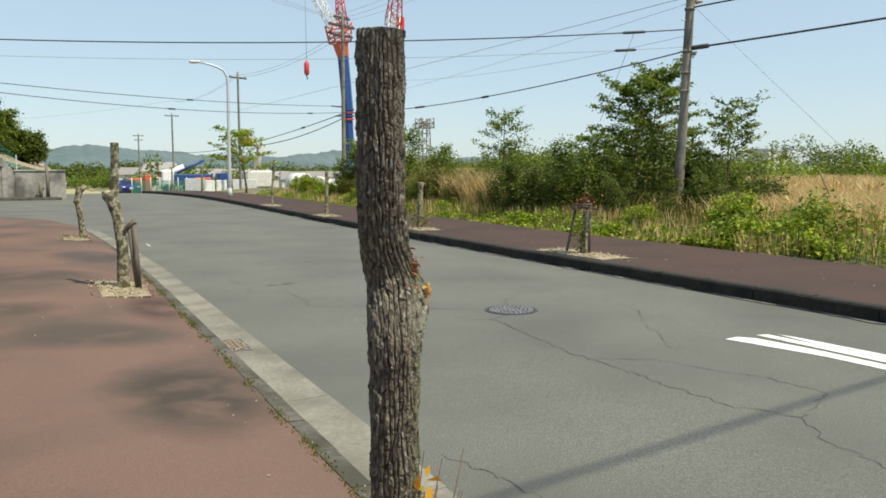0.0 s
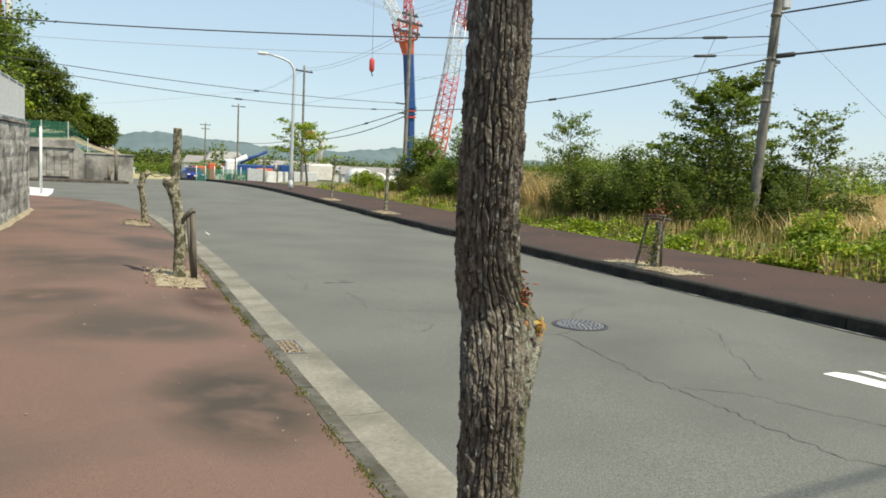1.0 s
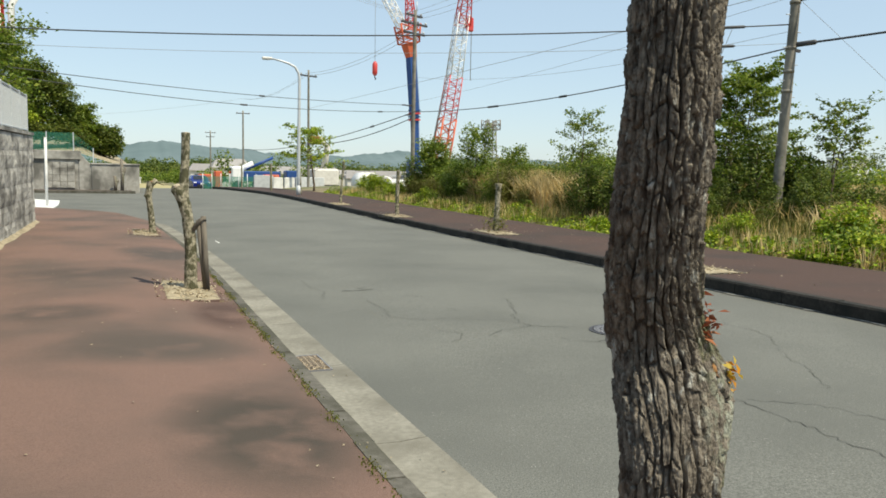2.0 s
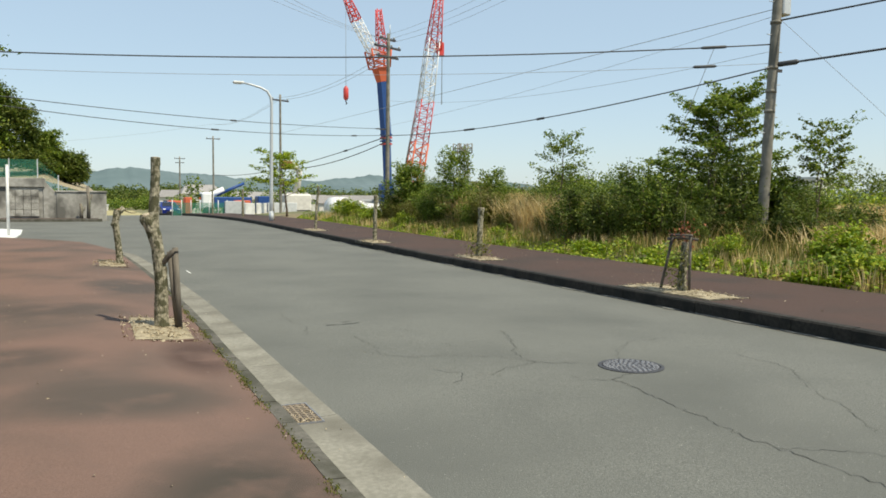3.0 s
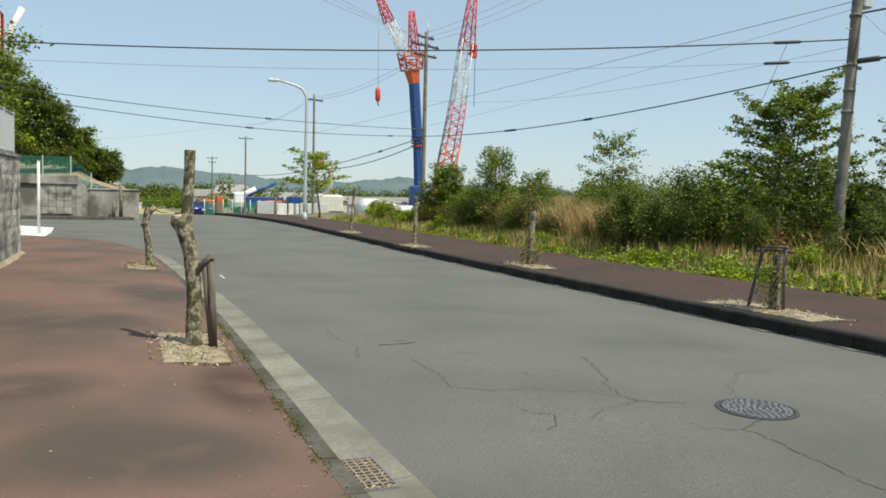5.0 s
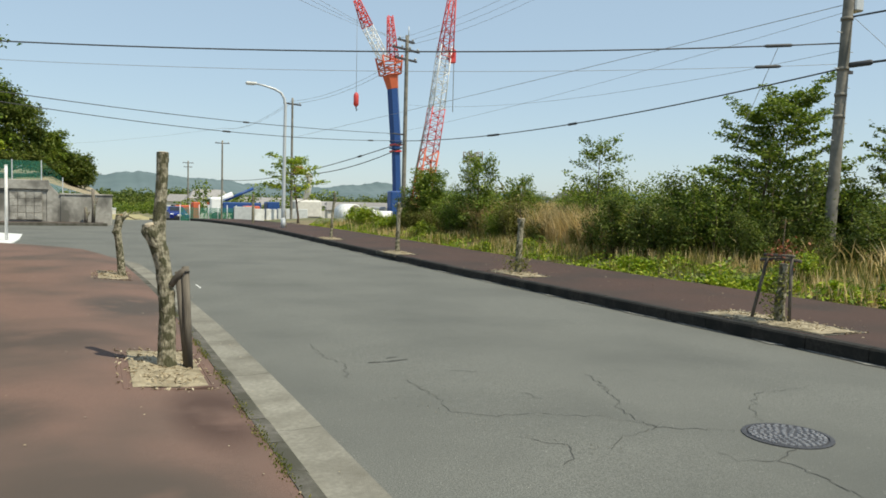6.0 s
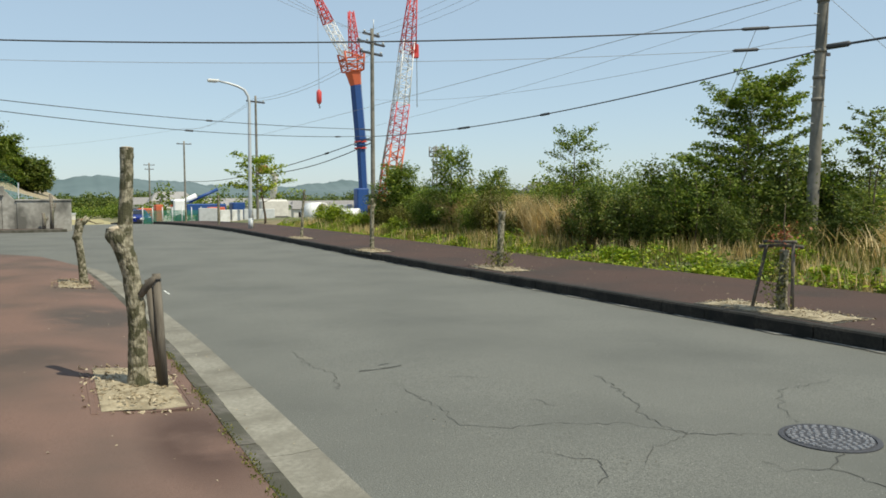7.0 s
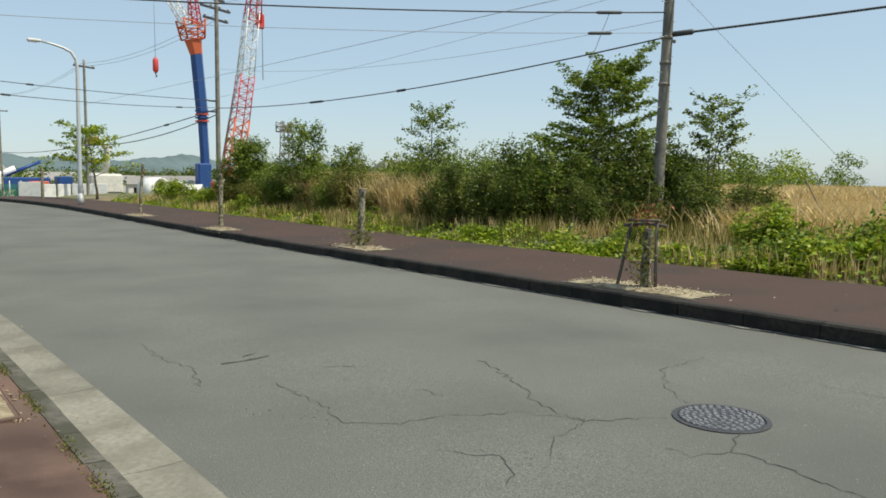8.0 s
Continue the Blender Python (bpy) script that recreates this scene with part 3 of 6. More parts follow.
def railing():
    ob = thing("mesh_fence", -4.0, 0, 0, "pale grey steel mesh fence on the retaining wall", "fence")
    y, posts = WALL_END - 0.2, []
    while y > 2:
        posts.append(y)
        y -= 1.55
    for y in posts:
        part("post", boxed(-0.03, 0.03, y - 0.03, y + 0.03, wall_top(y) - 0.05, wall_top(y) + 1.0, 0.006), M_GALV, ob)
    for z in (0.06, 0.97):
        a, b = posts[-1], posts[0]
        tube("rail", [(0, a, wall_top(a) + z), (0, b, wall_top(b) + z)], 0.022, M_GALV, ob, 6)
    v = []
    y = posts[-1]
    while y < posts[0]:
        zt = wall_top(y)
        v += [(0.0, y - 0.004, zt + 0.07), (0.0, y + 0.004, zt + 0.07), (0.0, y + 0.004, zt + 0.96), (0.0, y - 0.004, zt + 0.96)]
        v += [(-0.004, y, zt + 0.07), (0.004, y, zt + 0.07), (0.004, y, zt + 0.96), (-0.004, y, zt + 0.96)]
        y += 0.035
    for k in range(18):
        z = 0.07 + 0.05 * k
        a, b = posts[-1], posts[0]
        v += [(0.003, a, wall_top(a) + z - 0.003), (0.003, b, wall_top(b) + z - 0.003), (0.003, b, wall_top(b) + z + 0.003), (0.003, a, wall_top(a) + z + 0.003)]
    mesh = quad_mesh("wire_mesh", v, M_GALV, ob)
    tagged(mesh, kind="stuff")


railing()

# gritty strip of soil at the wall's foot
verts, faces = [], []
for i in range(60):
    y = -12 + 0.5 * i
    if y > 17.2:
        break
    w = 0.13 + 0.1 * noise.noise((0, y * 0.9, 1))
    verts += [(-3.88, y, pave(-3.8, y) + 0.05), (-3.88 + w * 0.5, y, pave(-3.6, y) + 0.02), (-3.88 + w, y, pave(-3.5, y) + 0.002)]
for i in range(len(verts) // 3 - 1):
    a = i * 3
    faces += [(a, a + 1, a + 4, a + 3), (a + 1, a + 2, a + 5, a + 4)]
tagged(mesh_ob("verge", verts, faces, M_STRAW, None, "", True), "gritty strip at the foot of the wall", "verge", "", "structure")

# pale concrete apron at the corner
ap = [(-4.55, 25.2), (-4.2, 27.0), (-4.2, 29.5), (-4.4, 33.0), (-7.5, 36.5), (-12.0, 36.5), (-12.0, 26.9), (-5.6, 25.6)]
tagged(mesh_ob("apron", [(x, y, grade(y) + 0.03) for x, y in ap] + [(x, y, grade(y) - 0.05) for x, y in ap],
               [tuple(range(8))[::-1]] + [(i, (i + 1) % 8, 8 + (i + 1) % 8, 8 + i) for i in range(8)], mat("pale_concrete", (0.62, 0.62, 0.60), (0.72, 0.72, 0.70), 6, 0.9, 0.2, 60, coords="World")),
       "pale concrete driveway apron", "driveway", "", "structure")

wp = thing("marker_post", -4.55, 28.5, grade(28.5) + 0.02, "thin white painted marker post", "post")
tube("pole", [(0, 0, 0), (0, 0, 2.74)], 0.053, M_WHITE, wp, 12)
part("cap", boxed(-0.055, 0.055, -0.055, 0.055, 2.74, 2.78, 0.01), M_WHITE, wp)

# ---- abutment across the side road ----
AY = 46.0
ab = thing("concrete_abutment", 0, AY, 0, "stained concrete abutment with a stepped top and soil ramp", "retaining wall")
part("low_wall", boxed(-3.5, -0.72, 0, 0.5, -0.4, 2.02, 0.03), M_CONCRETE, ab)
part("low_wall_coping", boxed(-3.55, -0.68, -0.06, 3.0, 2.02, 2.12, 0.02), M_CONCRETE, ab)
part("high_wall", boxed(-14.0, -4.2, 0.1, 0.6, -0.4, 2.3, 0.03), M_CONCRETE, ab)
part("high_wall_coping", boxed(-14.0, -4.1, -0.05, 0.9, 2.3, 2.85, 0.03), M_CONCRETE, ab)
bm = bmesh.new()
vs = [bm.verts.new(v) for v in [(-4.2, 0.05, -0.4), (-3.5, 0.05, -0.4), (-3.5, 0.05, 1.95), (-4.2, 0.05, 2.75), (-4.2, 1.2, -0.4), (-3.5, 1.2, -0.4), (-3.5, 1.2, 1.95), (-4.2, 1.2, 2.75)]]
for f in ((0, 1, 2, 3), (7, 6, 5, 4), (0, 4, 5, 1), (1, 5, 6, 2), (2, 6, 7, 3), (3, 7, 4, 0)):
    bm.faces.new([vs[i] for i in f])
part("sloped_wall", bm, M_CONCRETE, ab)
for i in range(4):
    for j in range(4):
        part("block", boxed(-6.1 + 0.42 * i, -5.695 + 0.42 * i, 0.0, 0.12, 0.55 + 0.4 * j, 0.935 + 0.4 * j, 0.015), M_STONE, ab)
bm = bmesh.new()
vs = [bm.verts.new(v) for v in [(-14, 0.9, 2.4), (-4.4, 0.9, 2.8), (-2.0, 0.9, 2.05), (-0.9, 0.9, 2.0), (-14, 14, 4.2), (-4.2, 14, 4.0), (-1.8, 14, 2.6), (-0.6, 14, 1.5)]]
for f in ((0, 1, 5, 4), (1, 2, 6, 5), (2, 3, 7, 6)):
    bm.faces.new([vs[i] for i in f])
part("soil_ramp", bm, M_STRAW, ab, "dry soil ramp")
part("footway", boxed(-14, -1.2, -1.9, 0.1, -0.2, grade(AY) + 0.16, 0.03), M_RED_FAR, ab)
part("kerb_edge", boxed(-14, -1.0, -2.1, -1.9, -0.2, grade(AY) + 0.17, 0.03), M_KERB, ab)
gf = thing("green_wire_fence", 0, AY + 0.5, 2.85, "low green wire fence on the abutment", "fence")
for i in range(6):
    x = -12.0 + 1.5 * i
    part("post", boxed(x - 0.03, x + 0.03, -0.03, 0.03, 0, 1.15), M_GALV, gf)
part("post", boxed(-3.42, -3.36, -0.03, 0.03, -0.7, 0.2), M_GALV, gf)
v = []
for k in range(120):
    x = -12 + 0.063 * k
    v += [(x, 0, 0.03), (x + 0.018, 0, 0.03), (x + 0.018, 0, 1.1), (x, 0, 1.1)]
for k in range(14):
    z = 0.04 + 0.08 * k
    v += [(-12, 0.002, z), (-4.5, 0.002, z), (-4.5, 0.002, z + 0.015), (-12, 0.002, z + 0.015)]
    v += [(-4.5, 0.002, z), (-3.4, 0.002, z - 0.9), (-3.4, 0.002, z - 0.885), (-4.5, 0.002, z + 0.015)]
tagged(quad_mesh("wire_mesh", v, M_NET, gf), kind="stuff")


# ---- pruned street trees ----
def barked(name, spine, material, parent, cols, rows, depth, cell=(0.016, 0.06), seed=1.0, bulges=(), label=""):
    """A trunk with fissured bark: spine rows (z, x, y, radius); bulges (z, angle, size, spread)."""
    sp = np.array(spine)
    z = np.linspace(sp[0, 0], sp[-1, 0], rows)
    cx, cy, r = (np.interp(z, sp[:, 0], sp[:, k]) for k in (1, 2, 3))
    ker = np.hanning(max(5, rows // 14))
    ker /= ker.sum()
    pad = len(ker) // 2
    cx, cy, r = (np.convolve(np.pad(a, pad, mode="edge"), ker, "valid")[:rows] for a in (cx, cy, r))
    th = np.linspace(0, 2 * math.pi, cols, endpoint=False)
    Z, T = np.meshgrid(z, th, indexing="ij")
    R = np.repeat(r[:, None], cols, 1)
    for bz, ba, bs, sprd in bulges:
        da = np.angle(np.exp(1j * (T - ba)))
        R = R + bs * np.exp(-((Z - bz) / sprd) ** 2 - (da / 0.75) ** 2)
    period = max(6, int(round(2 * math.pi * sp[:, 3].mean() / cell[0])))
    # long upright ridges, broken across by short cracks
    sh = np.sin(Z * 11 + 2 * np.sin(T * 3 + seed)) * 0.22 + np.sin(Z * 31 + 4 * np.cos(T * 2) + seed) * 0.16 + np.sin(Z * 83 + 6 * np.sin(T * 4)) * 0.09
    u = T / (2 * math.pi) * period + sh
    iu = np.floor(u)
    fu = u - iu
    iw = np.mod(iu, period)

    def rnd(a, k):
        q = np.sin(a * 127.1 + k * 74.7 + seed) * 43758.5453
        return q - np.floor(q)
    v = Z / (cell[1] * (0.75 + 0.7 * rnd(iw, 1))) + 7 * rnd(iw, 2) + 0.5 * (fu - 0.5) * np.sin(iw * 2.3) + 0.3 * np.sin(Z * 19 + iw)
    iv = np.floor(v)
    fv = v - iv
    hh = rnd(iw * 13.7 + iv * 3.1, 3)
    narrow = 0.5 - np.abs(fu - 0.5) - 0.10 * rnd(iw * 5.3 + iv, 4)
    across = (0.5 - np.abs(fv - 0.5)) * cell[1] / cell[0] * (0.8 + 1.2 * rnd(iw + iv * 9.1, 5))
    edge = np.minimum(narrow, across * 0.8)
    plate = np.clip(edge / 0.15, 0, 1) ** 0.5
    fine = np.sin(u * 9.1 + np.sin(v * 11)) * np.sin(v * 14.3 + 2 * np.sin(u * 4)) + 0.6 * np.sin(u * 23 + 3 * np.sin(v * 7)) * np.sin(v * 31)
    tilt = (fv - 0.5) * (rnd(iw + iv * 3.3, 6) - 0.5) * 0.5 + (fu - 0.5) * (rnd(iw + iv * 6.1, 7) - 0.5) * 0.5
    grit = np.random.default_rng(int(seed * 10)).normal(size=R.shape)
    grit = grit + np.roll(grit, 1, 0) + np.roll(grit, 1, 1) + np.roll(grit, 2, 0)
    R = R + depth * (plate * (0.55 + 0.6 * hh + tilt) - 0.75) + depth * 0.06 * fine * plate + depth * 0.028 * grit * (cols > 300)
    X = cx[:, None] + R * np.cos(T)
    Y = cy[:, None] + R * np.sin(T)
    vs = np.stack([X, Y, Z], -1).reshape(-1, 3)
    i, j = np.meshgrid(np.arange(rows - 1), np.arange(cols), indexing="ij")
    a = i * cols + j
    b = i * cols + (j + 1) % cols
    quads = np.stack([a, b, b + cols, a + cols], -1).reshape(-1, 4)
    me = bpy.data.meshes.new(name)
    me.from_pydata(vs.tolist(), [], quads.tolist())
    me.materials.append(material)
    me.polygons.foreach_set("use_smooth", [True] * len(me.polygons))
    ob = new(name, me)
    ob.parent = parent
    if label:
        ob["label"] = label
    return ob


def cut_face(x, y, z, r, parent, tilt=0.0, name="cut_face", material=None):
    """A sawn end with slight rings."""
    vs, fs, N = [], [], 24
    for q, h in ((1.0, -0.02), (0.98, 0.0), (0.7, 0.006), (0.4, 0.002), (0.1, 0.004)):
        for k in range(N):
            a = 2 * math.pi * k / N
            rr = r * q * (1 + 0.05 * math.sin(3 * a))
            vs.append((x + rr * math.cos(a), y + rr * math.sin(a), z + h + tilt * rr * math.cos(a)))
    for j in range(4):
        fs += [(j * N + k, j * N + (k + 1) % N, (j + 1) * N + (k + 1) % N, (j + 1) * N + k) for k in range(N)]
    fs.append(tuple(range(4 * N, 5 * N)))
    return mesh_ob(name, vs, fs, material or M_CUT, parent, "pale sawn end", True)


TZ = 0.205
near = thing("pruned_tree", -0.80, -5.41, 0.2, "pruned tree trunk with deeply fissured dark bark and lichen", "tree trunk", "street trees")
barked("trunk", [(-0.10, 0.03, -0.02, 0.098), (0.1, 0.025, -0.025, 0.08), (0.6, 0.015, -0.03, 0.074), (0.75, 0.012, -0.034, 0.073), (0.9, 0.018, -0.024, 0.075), (1.0, 0.015, -0.035, 0.077),
                 (1.09, 0.036, -0.005, 0.087), (1.15, 0.054, 0.04, 0.092), (1.21, 0.05, 0.06, 0.085), (1.3, 0.012, 0.033, 0.076), (1.4, -0.01, 0.005, 0.072), (1.5, -0.022, -0.022, 0.071),
                 (1.6, -0.028, -0.038, 0.070), (1.7, -0.028, -0.042, 0.068), (1.8, -0.033, -0.055, 0.067), (1.955, -0.033, -0.055, 0.068)],
       M_BARK, near, 420, 720, 0.0175, (0.0155, 0.050), 2.0, ((1.13, -0.5, 0.012, 0.05), (1.17, -0.55, 0.008, 0.025)))
cut_face(-0.033, -0.055, 1.953, 0.062, near, 0.02, material=M_BARK_PALE)
# the wound of a cut limb, with rotten wood in it
vs, fs = [], []
rw = random.Random(8)
for j, (q, dpt) in enumerate(((1.0, 0.0), (0.8, 0.004), (0.55, -0.008), (0.25, -0.014))):
    for k in range(20):
        a = 2 * math.pi * k / 20
        rr = 0.034 * q * (1 + rw.uniform(-0.15, 0.15))
        vs.append((dpt + rw.uniform(-0.003, 0.003), rr * math.cos(a), rr * math.sin(a) * 0.95))
for j in range(3):
    fs += [(j * 20 + k, j * 20 + (k + 1) % 20, (j + 1) * 20 + (k + 1) % 20, (j + 1) * 20 + k) for k in range(20)]
fs.append(tuple(range(60, 80)))
wd = mesh_ob("wound", vs, fs, M_ROT, near, "rotten orange-brown limb scar")
wd.matrix_basis = pose(0.05 + 0.077 * math.cos(-0.75), 0.03 + 0.077 * math.sin(-0.75), 1.172, 0, -30, math.degrees(-0.75))
rngl = np.random.default_rng(4)
leaf_mesh("red_sprout", np.array([0.09, -0.016, 1.25]) + rngl.normal(size=(40, 3)) * (0.009, 0.009, 0.02), 0.024, L_RED, rngl, near, 0.2, 0.35, "small tuft of red young leaves")
leaf_mesh("knot_sprout", np.array([0.125, -0.04, 1.165]) + rngl.normal(size=(24, 3)) * (0.008, 0.008, 0.016), 0.02, L_YELLOW, rngl, near, 0.2, 0.4, "orange and yellow young leaves on the scar")
rt = random.Random(21)
twigs = []
tips = []
for k in range(13):
    x, y = 0.085 + rt.uniform(-0.02, 0.05), -0.03 + rt.uniform(-0.05, 0.05)
    dx, dy, h = rt.uniform(-0.02, 0.16), rt.uniform(-0.06, 0.06), rt.uniform(0.3, 0.72)
    p = [(x, y, 0.0), (x + dx * 0.4, y + dy * 0.3, h * 0.5), (x + dx, y + dy, h)]
    twigs.append(tube_data(p, [0.0045, 0.0032, 0.0016], 5))
    tips += [p[2], p[1]]
for tv, tf in twigs:
    mesh_ob("twig", tv, tf, M_TWIG, near, "", True)
leaf_mesh("shoot_leaves", np.array([(0.10, -0.09, 0.60), (0.06, -0.10, 0.57), (0.13, -0.08, 0.56), (0.115, -0.085, 0.53), (0.08, -0.09, 0.545), (0.15, 0.0, 0.48)]), 0.05, L_YELLOW, rngl, near, 0.1, 0.6, "yellow and orange leaves on the shoots")

# second tree with an elbow, a sawn top and a stake
t2z = pave(-0.87, 3.95)
t2 = thing("pruned_tree", -0.87, 3.95, t2z, "pruned grey lichen-covered tree trunk with an elbow, staked", "tree trunk", "street trees")
barked("trunk", [(-0.02, 0.03, 0, 0.10), (0.1, 0.03, 0, 0.083), (0.56, 0.035, 0, 0.074), (0.95, 0.0, 0, 0.071), (1.15, -0.045, 0, 0.079), (1.27, -0.085, 0, 0.084), (1.37, -0.11, 0, 0.07)],
       M_BARK_PALE, t2, 96, 200, 0.007, (0.03, 0.05), 3.0, ((1.12, 0.4, 0.012, 0.05), (0.72, 0.1, 0.012, 0.04), (1.3, 2.8, 0.03, 0.06)))
barked("limb", [(1.0, -0.02, 0.0, 0.056), (1.3, -0.045, 0.0, 0.064), (1.55, -0.03, 0.0, 0.055), (1.8, -0.015, 0, 0.052), (2.05, -0.01, 0, 0.056)], M_BARK_PALE, t2, 80, 140, 0.007, (0.03, 0.05), 5.0)
cut_face(-0.01, 0, 2.05, 0.052, t2)
cf = cut_face(0, 0, 0, 0.05, t2)
cf.matrix_basis = pose(-0.135, -0.02, 1.375, 12, -20, 0)
tube("stub", [(0.05, 0, 0.83), (0.10, -0.01, 0.87), (0.12, -0.015, 0.885)], [0.03, 0.024, 0.02], M_BARK_PALE, t2, 10)


def stake(parent, foot, top, r, material=M_STAKE):
    return tube("stake", [foot, [(a + b) / 2 for a, b in zip(foot, top)], top], [r, r * 1.02, r * 0.98], material, parent, 10)


st2 = thing("tree_stake", -0.66, 3.88, t2z, "weathered wooden tree stake with a tied crossbar", "tree stake", "tree stakes")
stake(st2, (0.02, -0.03, -0.05), (-0.02, 0, 0.98), 0.035)
stake(st2, (0.005, 0.03, -0.05), (-0.085, 0.02, 0.93), 0.03)
stake(st2, (-0.155, 0.03, -0.05), (-0.155, 0.05, 0.58), 0.017)
tube("crossbar", [(-0.15, 0.02, 0.80), (-0.06, 0.0, 0.92), (0.0, -0.01, 0.955)], 0.032, M_STAKE, st2, 10)
tube("tie", [(-0.03, -0.045, 0.93), (0.01, -0.03, 0.93), (0.01, 0.03, 0.94), (-0.05, 0.045, 0.94)], 0.008, M_RUBBER, st2, 6)

t3z = pave(-1.0, 13.3)
t3 = thing("pruned_tree", -1.0, 13.3, t3z, "short pruned tree stump with a rotten fork", "tree trunk", "street trees")
barked("trunk", [(-0.02, 0, 0, 0.085), (0.3, -0.02, 0, 0.075), (0.7, -0.06, 0, 0.07), (0.95, -0.09, 0, 0.075), (1.1, -0.06, 0, 0.08), (1.28, -0.03, 0, 0.085)], M_BARK_PALE, t3, 48, 90, 0.008, (0.035, 0.06), 7.0, ((0.92, 3.0, 0.03, 0.05),))
tube("limb", [(-0.06, 0, 1.15), (0.03, 0, 1.24), (0.10, 0, 1.32)], [0.06, 0.06, 0.055], M_BARK_PALE, t3, 12)
cut_face(-0.03, 0, 1.28, 0.08, t3, 0.1, material=M_ROT)
tube("twig", [(0.08, 0, 1.26), (0.25, 0.02, 1.19), (0.38, 0.02, 1.2)], [0.014, 0.01, 0.004], M_TWIG, t3, 5)


def tree_pit(x0, x1, y0, y1, zf, label, frame_mat=None):
    """A square opening in the pavement with a concrete rim and rough mulch."""
    cx, cy = (x0 + x1) / 2, (y0 + y1) / 2
    ob = thing("tree_pit", cx, cy, 0, label, "tree pit", "tree pits")
    n, vs, fs = 22, [], []
    for j in range(n):
        for i in range(n):
            u, v_ = i / (n - 1), j / (n - 1)
            x, y = (x0 + 0.03) + (x1 - x0 - 0.06) * u, (y0 + 0.03) + (y1 - y0 - 0.06) * v_
            e = min(u, v_, 1 - u, 1 - v_)
            vs.append((x - cx, y - cy, zf(x, y) + 0.008 + 0.03 * S(e / 0.3) + 0.012 * noise.noise((x * 9, y * 9, 2))))
    for j in range(n - 1):
        for i in range(n - 1):
            a = j * n + i
            fs.append((a, a + 1, a + n + 1, a + n))
    mesh_ob("mulch", vs, fs, M_STRAW, ob, "", True)
    rng = np.random.default_rng(int(abs(x0 * 100) + abs(y0 * 10)))
    k = 420
    px = rng.normal(cx, (x1 - x0) * 0.3, k).clip(x0 - 0.08, x1 + 0.03)
    py = rng.normal(cy, (y1 - y0) * 0.31, k).clip(y0 - 0.06, y1 + 0.06)
    pts = np.stack([px - cx, py - cy, [zf(a, b) + (0.036 if x0 < a < x1 and y0 < b < y1 else 0.01) for a, b in zip(px, py)]], -1)
    tagged(leaf_mesh("litter", pts, 0.05, L_LITTER, rng, ob, 1.5, 0.4), kind="stuff")
    w = 0.045
    for a, b, c, d in ((x0 - w, x0, y0 - w, y1 + w), (x1, x1 + w, y0 - w, y1 + w), (x0, x1, y0 - w, y0), (x0, x1, y1, y1 + w)):
        z = zf((a + b) / 2, (c + d) / 2)
        part("rim", boxed(a - cx, b - cx, c - cy, d - cy, z - 0.08, z + 0.006, 0.003), frame_mat or M_KERB, ob)
    return ob


tree_pit(-1.2, -0.52, 3.1, 4.85, pave, "mulched tree pit with dry leaf litter", M_RED)
tree_pit(-1.48, -0.86, 12.6, 14.2, pave, "mulched tree pit with dry leaf litter", M_RED)


def fpave(x, y):
    return grade(y) + 0.195


# far side: stumps and posts with their pits
for (x, y, h, lean, r, lab) in [(7.76, 12.2, 1.32, 0.05, 0.075, "short pruned tree stump with a burl on top"), (7.42, 19.45, 1.62, 0.02, 0.065, "slim pruned pale tree trunk"),
                             (7.52, 27.6, 1.95, 0.12, 0.055, "slim leaning pruned tree trunk"), (8.35, 40.0, 2.0, -0.1, 0.055, "slim pruned tree trunk behind a street lamp"), (7.95, 48.0, 1.9, 0.0, 0.08, "dark pruned tree stump near the barriers"), (6.9, 55.0, 1.9, 0.0, 0.06, "dark slim pruned tree stump")]:
    z = fpave(x, y)
    ob = thing("pruned_tree", x, y, z, lab, "tree trunk", "street trees")
    barked("trunk", [(-0.02, 0, 0, r * 1.15), (h * 0.5, lean * 0.4, 0, r), (h * 0.85, lean, 0, r * 0.95), (h, lean * 1.1, 0, r * (1.3 if y < 13 else 0.85))], M_BARK_PALE, ob, 40, 70, 0.007, (0.035, 0.06), y)
    cut_face(lean * 1.1, 0, h, r * (1.25 if y < 13 else 0.8), ob)
    rg = np.random.default_rng(int(y))
    if y < 13:
        leaf_mesh("regrowth", np.concatenate([rg.normal(size=(260, 3)) * (0.15, 0.12, 0.15) + (-0.1, 0, 0.25), rg.normal(size=(160, 3)) * (0.1, 0.1, 0.13) + (0.14, 0, 0.2)]), 0.06, L_OLIVE, rg, ob, label="low olive regrowth at the foot")["kind"] = "stuff"
        leaf_mesh("top_sprout", rg.normal(size=(160, 3)) * (0.16, 0.16, 0.24) + (0.05, 0, 1.75), 0.06, L_OLIVE, rg, ob, label="thin leafy shoots")["kind"] = "stuff"
        tube("shoot", [(0.05, 0, 1.3), (0.0, 0, 1.6), (0.05, 0, 1.95)], [0.012, 0.008, 0.003], M_TWIG, ob, 5)
    elif y < 30:
        tube("limb", [(lean * 0.8, 0, h * 0.72), (lean + 0.08, 0, h * 0.86), (lean + 0.11, 0, h * 0.9)], [0.035, 0.03, 0.026], M_BARK_PALE, ob, 8)
    if y < 30:
        tree_pit(x - 0.42, x + 0.3, y - 0.95, y + 0.75, fpave, "sandy tree pit with a concrete rim in the far pavement")

